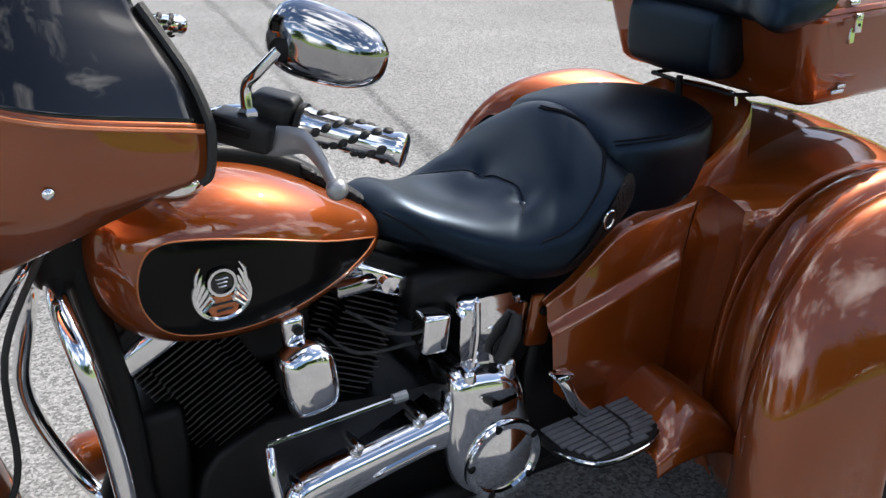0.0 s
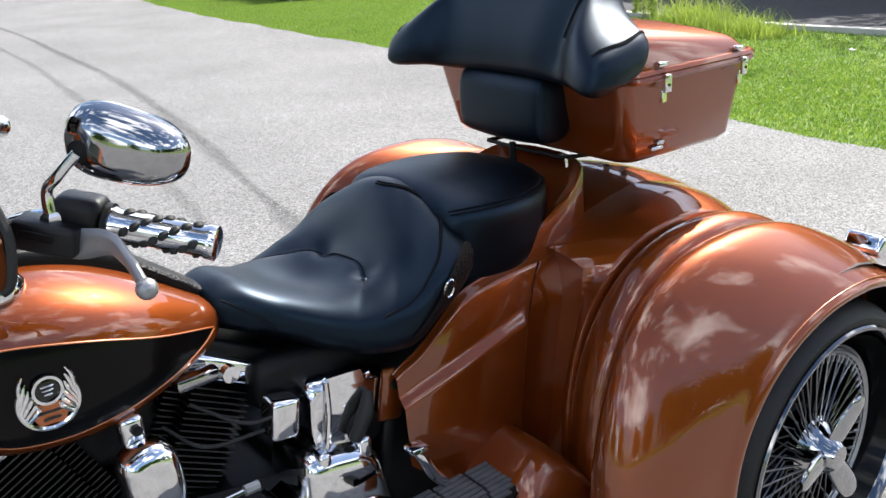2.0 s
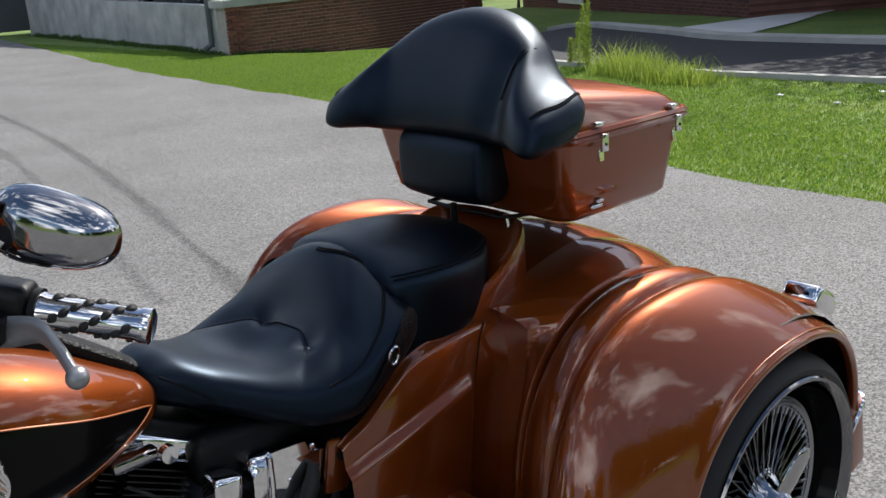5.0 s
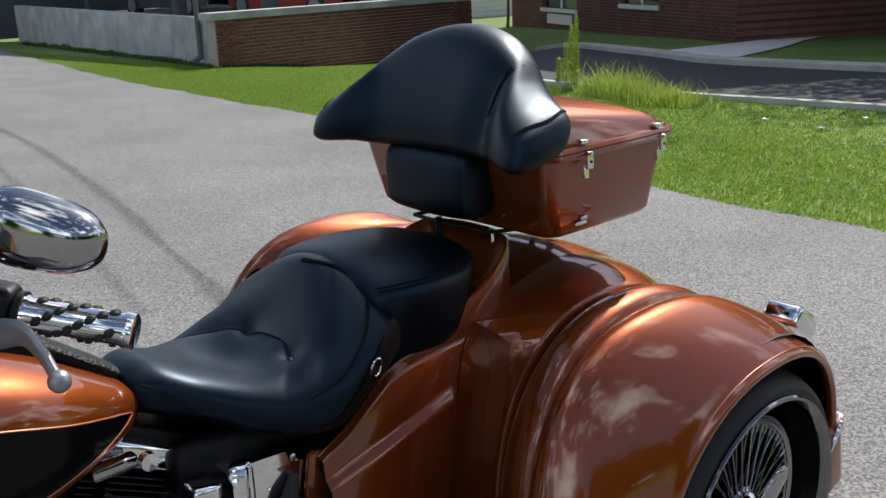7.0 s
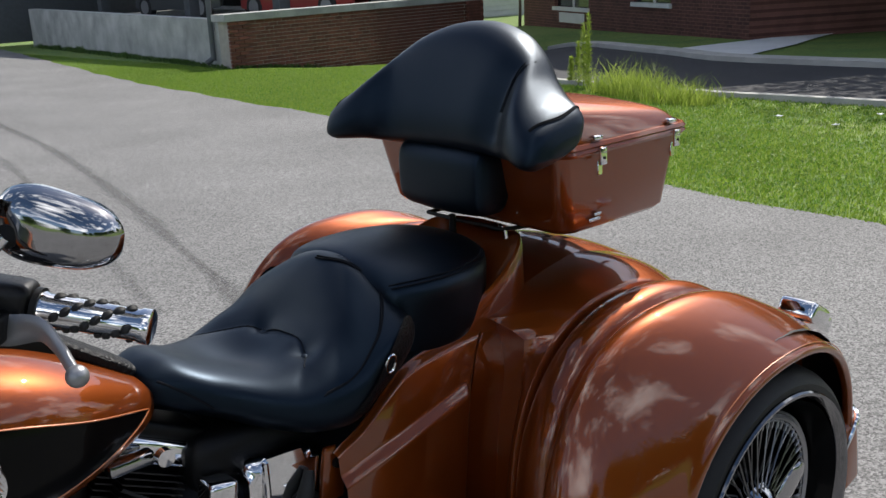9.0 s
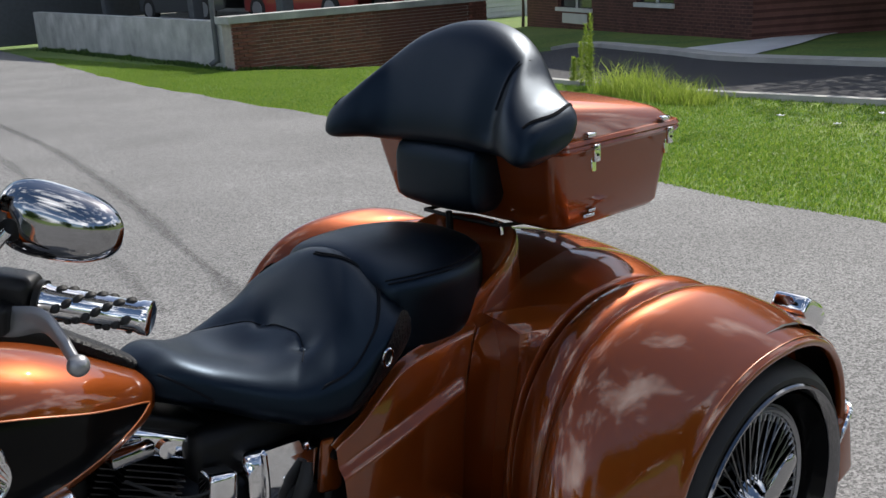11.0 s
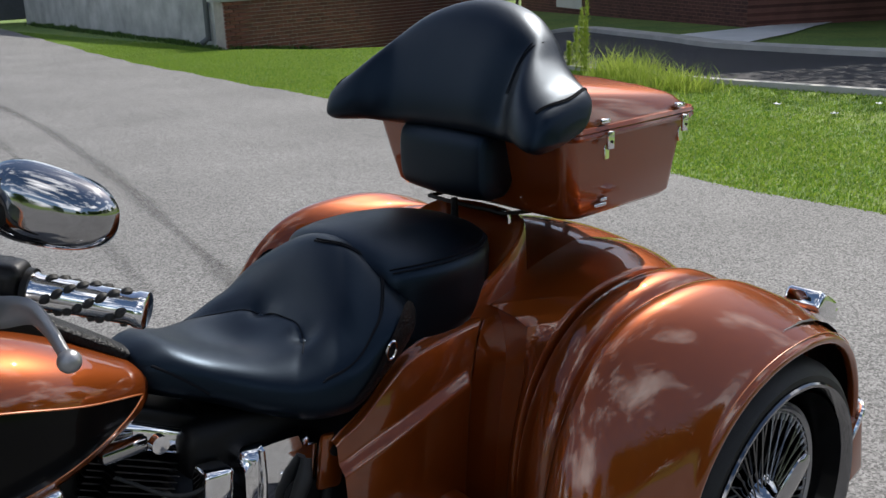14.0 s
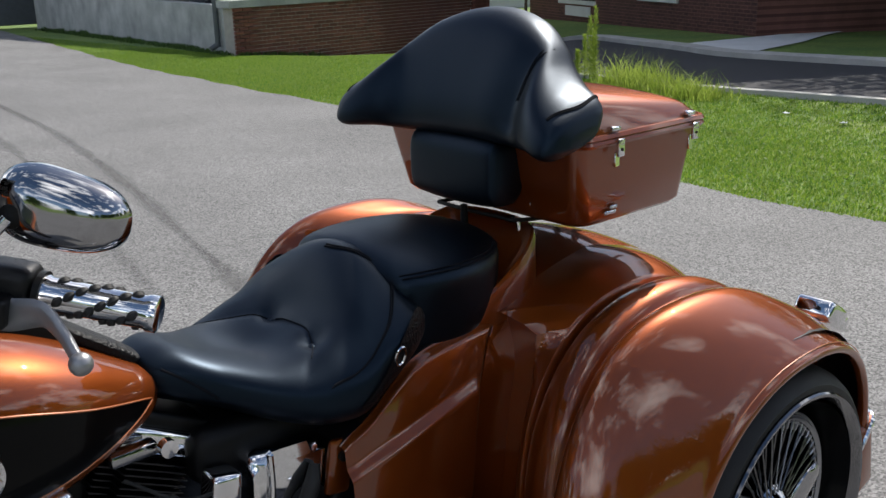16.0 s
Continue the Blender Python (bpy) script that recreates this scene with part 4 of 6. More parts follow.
    for f, dep in ((0.02, 0.030), (0.35, 0.029), (0.62, 0.026), (0.82, 0.019), (0.94, 0.009), (1.0, -0.002), (1.0, -0.010), (0.96, -0.013), (0.93, -0.010)):
        ring = []
        for k in range(48):
            t = 2 * math.pi * k / 48
            c, s = math.cos(t), math.sin(t)
            u = 0.073 * math.copysign(abs(c) ** (2 / 2.7), c)
            v = 0.043 * math.copysign(abs(s) ** (2 / 2.7), s)
            v *= (1.04 - 0.16 * (u / 0.073 + 0.2)) if s > 0 else (1.0 - 0.10 * (u / 0.073))
            u += 0.10 * v * 0.5
            ring.append(tuple(mc + f * (u * ex + v * up) + dep * nrm))
        rows.append(ring)
    mirror = bit("mirror", grid_bm(rows, True, True), DARKCHROME, label="chrome teardrop handlebar mirror on a bent stem")
    rows = []
    for f in (0.02, 0.94):
        rows.append([tuple(mc + f * (0.076 * math.copysign(abs(math.cos(t)) ** 0.74, math.cos(t)) * ex + 0.045 * math.copysign(abs(math.sin(t)) ** 0.74, math.sin(t)) * up) - 0.0105 * nrm) for t in np.linspace(0, 2 * math.pi, 48, endpoint=False)])
    bit("mirror_glass", grid_bm(rows, True, True), MIRRORGLASS, mirror)
    att = mc - 0.040 * ex + 0.030 * nrm - 0.008 * up
    base = pc + R @ Vector((-0.006 * sy, 0.0, 0.020))
    bit("mirror_stem", tube([tuple(base), tuple(base + Vector((0, 0, 0.03))), tuple(base.lerp(att, 0.45) + Vector((-0.004, 0, 0.014))), tuple(att)], [0.009, 0.0065, 0.0065, 0.006], 10, 6), CHROME, mirror)
    bit("stem_nut", lathe([(0.0, 0.0), (0.013, 0.0), (0.013, 0.006), (0.009, 0.010), (0.0, 0.010)], 6, "z", base - Vector((0, 0, 0.004))), CHROME, mirror)
    bit("mirror_socket", lathe([(0.0, -0.004), (0.014, -0.004), (0.013, 0.004), (0.0, 0.006)], 16, "y", att - 0.006 * nrm, turn=nrm.to_track_quat("Y", "Z").to_matrix()), BLACKMETAL, mirror)

# ---- front end ----
for sy in (1, -1):
    bit("fork_leg", tube([(-1.345, -0.105 * sy, 0.86), (-1.43, -0.105 * sy, 0.74), (-1.80, -0.105 * sy, 0.33)], [0.030, 0.030, 0.028], 18, 1, smooth_path=False), CHROME)
fw = bit("wheel", lathe([(0.0, -0.06), (0.05, -0.06), (0.05, 0.06), (0.0, 0.06)], 24, "y", (-1.80, 0, 0.33)), CHROME)
bit("tyre", lathe([(0.22, -0.055), (0.29, -0.065), (0.32, -0.05), (0.33, -0.02), (0.33, 0.02), (0.32, 0.05), (0.29, 0.065), (0.22, 0.055)], 60, "y", (-1.80, 0, 0.33)), RUBBER, fw)
bit("rim", lathe([(0.20, -0.05), (0.225, -0.055), (0.225, 0.055), (0.20, 0.05)], 60, "y", (-1.80, 0, 0.33)), CHROME, fw)
rows = []
for k in range(33):
    a = radians(-25 + k * 200 / 32)
    rr = 0.375
    rows.append([(-1.80 + rr * f * math.cos(a), y, 0.33 + rr * f * math.sin(a)) for y, f in ((-0.095, 0.72), (-0.097, 0.86), (-0.088, 0.95), (-0.05, 1.0), (0.0, 1.015), (0.05, 1.0), (0.088, 0.95), (0.097, 0.86), (0.095, 0.72))])
solid(bit("front_fender", grid_bm(rows), COPPER), 0.003)
# frame downtubes, neck
bit("frame_tube", tube([(-1.30, -0.03, 0.86), (-1.285, -0.055, 0.73), (-1.262, -0.085, 0.55), (-1.255, -0.10, 0.33), (-1.20, -0.12, 0.20), (-0.40, -0.14, 0.18)], 0.021, 12, 6), BLACKMETAL)
bit("frame_tube", tube([(-1.30, 0.03, 0.86), (-1.285, 0.055, 0.73), (-1.262, 0.085, 0.55), (-1.255, 0.10, 0.33), (-1.20, 0.12, 0.20), (-0.40, 0.14, 0.18)], 0.021, 12, 6), BLACKMETAL)
bit("frame_neck", rbox((0.10, 0.14, 0.16), (-1.30, 0, 0.80), 0.03, 3), BLACKMETAL)
bit("frame_backbone", tube([(-1.26, 0, 0.70), (-1.0, 0, 0.64), (-0.75, 0, 0.60), (-0.45, 0, 0.50)], 0.03, 12, 5), BLACKMETAL)
# chrome engine guard
bit("engine_guard", tube([(-1.325, -0.06, 0.74), (-1.33, -0.14, 0.735), (-1.322, -0.20, 0.68), (-1.305, -0.205, 0.55), (-1.295, -0.20, 0.40), (-1.28, -0.16, 0.27), (-1.25, -0.09, 0.25)], 0.0155, 14, 7), CHROME)
bit("engine_guard", tube([(-1.325, 0.06, 0.70), (-1.335, 0.15, 0.66), (-1.35, 0.215, 0.56), (-1.375, 0.235, 0.44), (-1.355, 0.235, 0.33), (-1.30, 0.20, 0.21), (-1.25, 0.09, 0.19)], 0.0155, 14, 7), CHROME)
bit("brake_hose", tube([(-1.33, -0.12, 0.83), (-1.41, -0.16, 0.70), (-1.43, -0.15, 0.50), (-1.52, -0.12, 0.36)], 0.005, 8, 6), RUBBER)
bm = rbox((0.11, 0.09, 0.10), (-1.275, 0.32, 0.195), 0.04, 5)
bit("front_footrest_shell", bm, COPPER)


# ---- engine ----
def cylinder(name, base, top, count, parent=None):
    """Finned barrel between two points: a core with one plate a fin."""
    b, t = Vector(base), Vector(top)
    d = (t - b).normalized()
    R = Matrix((Vector((0, 1, 0)), d.cross(Vector((0, 1, 0))), d)).transposed()
    core = bit(name, tube([tuple(b), tuple(t)], 0.052, 24), BLACKMETAL)
    for k in range(count):
        p = b.lerp(t, (k + 0.5) / count)
        wide = 0.165 - (0.02 if k < 2 else 0)
        bm = rbox((wide, wide * 0.98, 0.0024), p, 0.0, 1, turn=R)
        vert = [e for e in bm.edges if abs((e.verts[0].co - e.verts[1].co).normalized().dot(d)) > 0.9]
        bmesh.ops.bevel(bm, geom=vert, offset=0.03, segments=4, affect="EDGES")
        bit("fin", bm, FINEDGE, core, smooth=False)
    return core


cylinder("front_cylinder", (-1.065, 0, 0.40), (-1.175, 0, 0.605), 21)
cylinder("rear_cylinder", (-0.935, 0, 0.40), (-0.835, 0, 0.60), 21)
for bx, tx, rot in ((-1.19, -1.20, -28), (-0.822, -0.81, 27)):
    Rm = Matrix.Rotation(radians(rot), 3, "Y")
    rk = bit("rocker_box", rbox((0.17, 0.18, 0.045), (bx, 0, 0.627), 0.012, 3, turn=Rm), CHROME)
    bit("rocker_cover", rbox((0.15, 0.16, 0.03), Vector((bx, 0, 0.627)) + Rm @ Vector((0, 0, 0.032)), 0.012, 3, turn=Rm), BLACKMETAL, rk)
bit("crankcase", slab(cr([(-1.18, 0.30), (-1.14, 0.40), (-1.0, 0.44), (-0.86, 0.42), (-0.70, 0.40), (-0.60, 0.36), (-0.58, 0.22), (-0.75, 0.16), (-1.0, 0.14), (-1.14, 0.19)], 3, True)[::1], -0.10, 0.12, 0.012), BLACKMETAL)
bit("gearbox", rbox((0.26, 0.24, 0.16), (-0.62, 0.02, 0.36), 0.03, 3), BLACKMETAL)
# dark mass of carburettor, air cleaner and frame behind the barrels
bit("air_cleaner", rbox((0.30, 0.16, 0.24), (-1.0, 0.16, 0.53), 0.05, 4), BLACKMETAL)
bit("intake", rbox((0.16, 0.12, 0.12), (-1.0, 0.02, 0.56), 0.03, 3), BLACKMETAL)
bit("wiring_cover", rbox((0.36, 0.10, 0.10), (-0.98, 0.03, 0.655), 0.03, 3), BLACKMETAL)
bit("exhaust_shield", rbox((0.62, 0.06, 0.34), (-0.86, 0.20, 0.36), 0.03, 3), BLACKMETAL)
bit("seat_pan", rbox((0.34, 0.24, 0.10), (-0.62, 0, 0.585), 0.03, 3), BLACKMETAL)
bit("regulator", rbox((0.08, 0.16, 0.20), (-1.21, 0.0, 0.40), 0.02, 3), BLACKMETAL)
# waterfall horn cover
out = cr([(-1.048, 0.585), (-1.030, 0.603), (-1.004, 0.610), (-0.978, 0.602), (-0.962, 0.582), (-0.955, 0.53), (-0.963, 0.493), (-0.998, 0.483), (-1.030, 0.487), (-1.046, 0.53)], 4, True)
c0 = out.mean(0)
rows = [[(c0[0] + (p[0] - c0[0]) * f, y, c0[1] + (p[1] - c0[1]) * f) for p in out] for f, y in ((0.90, -0.150), (1.0, -0.158), (1.0, -0.178), (0.95, -0.192), (0.82, -0.201), (0.55, -0.206), (0.05, -0.208))]
horn = bit("horn_cover", grid_bm(rows, True, True), CHROME, label="domed chrome horn cover")
bit("horn_bracket", rbox((0.038, 0.03, 0.055), (-1.012, -0.150, 0.622), 0.012, 3), CHROME, horn)
bit("bracket_bolt", lathe([(0.0, 0.0), (0.009, 0.0), (0.009, -0.006), (0.0, -0.007)], 6, "y", (-1.010, -0.166, 0.628)), BLACKMETAL, horn)
# shift rod
rod = bit("shift_rod", tube([(-1.088, -0.205, 0.470), (-0.85, -0.20, 0.475)], 0.004, 8), CHROME)
bit("rod_end", tube([(-0.87, -0.20, 0.4748), (-0.845, -0.20, 0.4752)], 0.009, 8), ALUMINIUM, rod)
bit("shift_lever", tube([(-1.088, -0.215, 0.468), (-1.095, -0.24, 0.44), (-1.09, -0.25, 0.36), (-1.11, -0.26, 0.28)], [0.008, 0.007, 0.008, 0.009], 10, 5), CHROME)
# primary cover
HOUSING = cr([(-0.768, 0.33), (-0.762, 0.40), (-0.757, 0.452), (-0.738, 0.474), (-0.685, 0.468), (-0.632, 0.455), (-0.604, 0.425), (-0.590, 0.37), (-0.576, 0.29), (-0.598, 0.212), (-0.66, 0.182), (-0.722, 0.215), (-0.757, 0.27)], 5, True)
ARM = cr([(-1.062, 0.318), (-1.045, 0.352), (-1.00, 0.368), (-0.90, 0.381), (-0.80, 0.394), (-0.745, 0.400), (-0.735, 0.36), (-0.745, 0.322), (-0.80, 0.316), (-0.90, 0.300), (-1.00, 0.282), (-1.045, 0.286)], 5, True)


def inset(line, d):
    """The closed outline moved inwards by d."""
    P = np.asarray(line)
    T = np.roll(P, -2, 0) - np.roll(P, 2, 0)
    T = T / np.linalg.norm(T, axis=1)[:, None]
    return P + d * np.stack([T[:, 1], -T[:, 0]], 1)


hc = HOUSING.mean(0)
primary = bit("primary_cover", grid_bm([[(hc[0] + (p[0] - hc[0]) * f, y, hc[1] + (p[1] - hc[1]) * f) for p in HOUSING] for f, y in ((1.0, -0.08), (1.0, -0.150), (0.985, -0.170), (0.94, -0.186), (0.87, -0.197), (0.78, -0.203), (0.60, -0.206), (0.05, -0.207))], True, True), CHROME, label="polished chrome primary drive cover")
bit("cover_arm", grid_bm([[(p[0], y, p[1]) for p in inset(ARM, d)] for d, y in ((0.0, -0.08), (0.0, -0.150), (0.002, -0.166), (0.007, -0.178), (0.013, -0.186), (0.019, -0.190), (0.023, -0.191))], True, True), CHROME, primary)
bit("cover_rib", slab(cr([(-0.90, 0.334), (-0.84, 0.344), (-0.79, 0.350), (-0.79, 0.343), (-0.84, 0.337), (-0.90, 0.327)], 4, True), -0.18, -0.1945, 0.003, 2), CHROME, primary)
bit("derby_cover", lathe([(0.0, -0.19), (0.078, -0.19), (0.080, -0.209), (0.076, -0.217), (0.066, -0.217), (0.062, -0.212), (0.045, -0.216), (0.022, -0.220), (0.0, -0.222)], 44, "y", (-0.658, 0, 0.282)), CHROME, primary)
for k in range(5):
    a = radians(30 + 72 * k)
    bit("cover_bolt", lathe([(0.0, -0.208), (0.008, -0.208), (0.008, -0.217), (0.005, -0.219), (0.0, -0.219)], 10, "y", (-0.658 + 0.071 * math.cos(a), 0, 0.282 + 0.071 * math.sin(a))), BLACKMETAL, primary)
for bx, bz in ((-1.035, 0.350), (-0.925, 0.386), (-0.805, 0.402)):
    bit("cover_bolt", lathe([(0.0, -0.13), (0.011, -0.13), (0.011, -0.176), (0.007, -0.183), (0.0, -0.184)], 12, "y", (bx, 0, bz)), CHROME, primary)
for hx in (-0.718, -0.636):
    bit("cover_boss", rbox((0.026, 0.045, 0.045), (hx, -0.178, 0.452), 0.010, 3), CHROME, primary)
# oil tank and battery cover
oil = bit("oil_tank", slab(cr([(-0.715, 0.590), (-0.65, 0.592), (-0.595, 0.582), (-0.585, 0.55), (-0.600, 0.47), (-0.615, 0.450), (-0.70, 0.462), (-0.722, 0.49), (-0.722, 0.55)], 4, True), -0.05, -0.170, 0.022, 5), CHROME)
bit("oil_tank_band", tube([(-0.690, -0.171, 0.590), (-0.692, -0.174, 0.53), (-0.700, -0.171, 0.465)], 0.006, 8, 4), CHROME, oil)
bit("oil_hose", tube([(-0.612, -0.178, 0.548), (-0.628, -0.188, 0.515), (-0.652, -0.186, 0.470)], [0.009, 0.015, 0.012], 12, 6), RUBBER, oil)
bit("battery_cover", rbox((0.052, 0.05, 0.072), (-0.768, -0.148, 0.548), 0.010, 3, turn=Matrix.Rotation(radians(8), 3, "Y")), CHROME, oil)
bit("oil_filter", lathe([(0.0, -0.12), (0.036, -0.12), (0.038, -0.165), (0.032, -0.176), (0.0, -0.178)], 24, "y", (-0.622, 0, 0.478)), BLACKMETAL, oil)
bit("ignition_wire", tube([(-0.90, -0.10, 0.60), (-0.84, -0.15, 0.565), (-0.79, -0.16, 0.56), (-0.74, -0.12, 0.56)], 0.0035, 8, 5), RUBBER)
bit("ignition_wire", tube([(-0.95, -0.10, 0.58), (-0.90, -0.14, 0.54), (-0.80, -0.15, 0.535)], 0.0035, 8, 5), RUBBER)
coil = bit("ignition_switch", rbox((0.075, 0.03, 0.022), (-0.890, -0.120, 0.652), 0.007, 2), DARKCHROME)
bit("switch_knob", lathe([(0.0, -0.15), (0.014, -0.15), (0.014, -0.165), (0.0, -0.167)], 14, "y", (-0.85, 0, 0.66)), CHROME, coil)
# shadowed frame cover behind the engine
bit("frame_cover", slab([(-0.62, 0.20), (-0.56, 0.56), (-0.45, 0.62), (-0.35, 0.60), (-0.35, 0.20)], -0.17, 0.17, 0.02), BLACKMETAL)
bit("fender_strut", rbox((0.05, 0.012, 0.10), (-0.565, -0.178, 0.525), 0.008, 2, turn=Matrix.Rotation(radians(10), 3, "Y")), COPPER)
bit("strut_bolt", lathe([(0.0, -0.18), (0.010, -0.18), (0.009, -0.190), (0.0, -0.192)], 12, "y", (-0.56, 0, 0.545)), BLACKMETAL)
# heel shifter
bit("heel_lever", tube([(-0.590, -0.268, 0.462), (-0.572, -0.272, 0.440), (-0.555, -0.272, 0.405), (-0.530, -0.272, 0.372), (-0.528, -0.26, 0.350)], [0.007, 0.011, 0.012, 0.011, 0.008], 10, 5), CHROME)
bit("lever_pad", rbox((0.036, 0.034, 0.012), (-0.584, -0.272, 0.466), 0.006, 2), CHROME)
# footboard with ribbed rubber
out = [(-0.632, -0.282), (-0.408, -0.262), (-0.415, -0.315), (-0.437, -0.362), (-0.475, -0.388), (-0.53, -0.396), (-0.585, -0.390), (-0.615, -0.362), (-0.63, -0.32)]
for sy in (1, -1):
    bm = slab(out, 0.345, 0.366, 0.005, 2, plane="xy")
    board = bit("footboard", mirror_y(bm) if sy == -1 else bm, BLACKMETAL, label="half-moon footboard with ribbed rubber tread")
    for i in range(9):
        y = -0.274 - 0.0132 * i
        lim = [(-0.628 + 0.03 * max(0, i - 4) / 4, -0.414 - 0.062 * (max(0, i - 4) / 4) ** 1.5)]
        x0, x1 = lim[0]
        for a, b in ((0.02, 0.32), (0.345, 0.655), (0.68, 0.98)):
            bm = rbox(((x1 - x0) * (b - a), 0.0112, 0.005), (x0 + (x1 - x0) * (a + b) / 2, y, 0.3675), 0.0012, 1, turn=Matrix.Rotation(radians(3), 3, "Z"))
            bit("tread_rib", mirror_y(bm) if sy == -1 else bm, RUBBERPAD, board)
    bm = tube([(x, y, 0.358) for x, y in out[2:]], 0.0035, 8, 4)
    bit("board_edge", mirror_y(bm) if sy == -1 else bm, DARKCHROME, board)


# ================= surroundings =================
def asphalt_material(name, dark, light, rough=0.85):
    m = bpy.data.materials.new(name)
    m.use_nodes = True
    nt = m.node_tree
    b = nt.nodes["Principled BSDF"]
    b.inputs["Roughness"].default_value = rough
    tc = nt.nodes.new("ShaderNodeTexCoord")
    v = nt.nodes.new("ShaderNodeTexVoronoi")
    v.inputs["Scale"].default_value = 140
    n1 = nt.nodes.new("ShaderNodeTexNoise")
    n1.inputs["Scale"].default_value = 210
    n1.inputs["Detail"].default_value = 4
    n2 = nt.nodes.new("ShaderNodeTexNoise")
    n2.inputs["Scale"].default_value = 0.7
    n2.inputs["Detail"].default_value = 7
    for n in (v, n1, n2):
        nt.links.new(tc.outputs["Object"], n.inputs["Vector"])
    r = nt.nodes.new("ShaderNodeValToRGB")
    r.color_ramp.elements[0].position, r.color_ramp.elements[1].position = 0.30, 0.72
    r.color_ramp.elements[0].color, r.color_ramp.elements[1].color = (*dark, 1), (*light, 1)
    mx = nt.nodes.new("ShaderNodeMix")
    mx.data_type = "FLOAT"
    mx.inputs["Factor"].default_value = 0.45
    sep = nt.nodes.new("ShaderNodeSeparateColor")
    nt.links.new(v.outputs["Color"], sep.inputs["Color"])
    nt.links.new(n1.outputs["Fac"], mx.inputs["A"])
    nt.links.new(sep.outputs["Red"], mx.inputs["B"])
    nt.links.new(mx.outputs["Result"], r.inputs["Fac"])
    mr = nt.nodes.new("ShaderNodeMapRange")
    mr.inputs["From Min"].default_value, mr.inputs["From Max"].default_value = 0.3, 0.7
    mr.inputs["To Min"].default_value, mr.inputs["To Max"].default_value = 0.82, 1.12
    nt.links.new(n2.outputs["Fac"], mr.inputs["Value"])
    mul = nt.nodes.new("ShaderNodeMix")
    mul.data_type, mul.blend_type = "RGBA", "MULTIPLY"
    mul.inputs["Factor"].default_value = 1
    nt.links.new(r.outputs["Color"], mul.inputs["A"])
    nt.links.new(mr.outputs["Result"], mul.inputs["B"])
    nt.links.new(mul.outputs["Result"], b.inputs["Base Color"])
    bp = nt.nodes.new("ShaderNodeBump")
    bp.inputs["Strength"].default_value = 0.7
    bp.inputs["Distance"].default_value = 0.006
    nt.links.new(mx.outputs["Result"], bp.inputs["Height"])
    nt.links.new(bp.outputs["Normal"], b.inputs["Normal"])
    return m


LOT = asphalt_material("weathered_asphalt", (0.0755, 0.075, 0.0745), (0.274, 0.271, 0.267))
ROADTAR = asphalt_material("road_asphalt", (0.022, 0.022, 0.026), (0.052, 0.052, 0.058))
def stain_material(name, color, cover):
    m = material(name, color, 0.85, vary=0.3, vary_scale=9)
    nt = m.node_tree
    tr = nt.nodes.new("ShaderNodeBsdfTransparent")
    mx = nt.nodes.new("ShaderNodeMixShader")
    n = nt.nodes.new("ShaderNodeTexNoise")
    n.inputs["Scale"].default_value = 40
    n.inputs["Detail"].default_value = 5
    mr = nt.nodes.new("ShaderNodeMapRange")
    mr.inputs["From Min"].default_value, mr.inputs["From Max"].default_value = 0.3, 0.7
    mr.inputs["To Min"].default_value, mr.inputs["To Max"].default_value = cover * 0.4, cover * 1.6
    tc = nt.nodes.new("ShaderNodeTexCoord")
    nt.links.new(tc.outputs["Object"], n.inputs["Vector"])
    nt.links.new(n.outputs["Fac"], mr.inputs["Value"])
    nt.links.new(mr.outputs["Result"], mx.inputs["Fac"])
    nt.links.new(tr.outputs["BSDF"], mx.inputs[1])
    nt.links.new(nt.nodes["Principled BSDF"].outputs["BSDF"], mx.inputs[2])
    nt.links.new(mx.outputs["Shader"], nt.nodes["Material Output"].inputs["Surface"])
    return m


TAR = stain_material("tar_streak", (0.05, 0.05, 0.055), 0.085)
SOIL = material("lawn_soil", (0.15, 0.205, 0.036), 0.95, bump=0.8, bump_scale=30, color2=(0.085, 0.16, 0.026), vary_scale=1.1, fine=0.45, fine_scale=26)
KERB = material("kerb_concrete", (0.46, 0.45, 0.42), 0.85, bump=0.3, bump_scale=90, vary=0.22, vary_scale=3, fine=0.15, fine_scale=150)
WALK = material("pale_walk_concrete", (0.72, 0.72, 0.72), 0.85, bump=0.2, bump_scale=60, vary=0.12, vary_scale=2, fine=0.08, fine_scale=120)
CONCRETE = material("grey_concrete", (0.50, 0.51, 0.50), 0.85, bump=0.4, bump_scale=40, vary=0.42, vary_scale=1.8, fine=0.15, fine_scale=60)
MORTAR = material("mortar", (0.46, 0.42, 0.38), 0.9, bump=0.4, bump_scale=120, vary=0.2, vary_scale=8)
BRICKM = material("red_brown_brick", (0.21, 0.078, 0.056), 0.85, bump=0.4, bump_scale=150, vary=0.35, vary_scale=5, fine=0.2, fine_scale=160)
PIPE = material("downpipe_and_deck_shade_grey", (0.10, 0.11, 0.12), 0.5, vary=0.2, vary_scale=8)
SIDING = material("pale_siding", (0.62, 0.63, 0.62), 0.7, vary=0.1, vary_scale=3)
DARKSIDING = material("dark_siding", (0.08, 0.085, 0.08), 0.7, vary=0.15, vary_scale=3)
GLASS = material("window_glass", (0.02, 0.025, 0.03), 0.05, 0.0, spec=0.8, vary=0.2, vary_scale=1)
ROOF = material("roof_shingle", (0.07, 0.065, 0.06), 0.9, bump=0.5, bump_scale=30, vary=0.3, vary_scale=4)
BARK = material("bark", (0.12, 0.09, 0.065), 0.9, bump=0.8, bump_scale=40, vary=0.4, vary_scale=12)
CARRED = material("red_car_paint", (0.35, 0.03, 0.025), 0.35, 0.2, coat=1.0, vary=0.05, vary_scale=3)
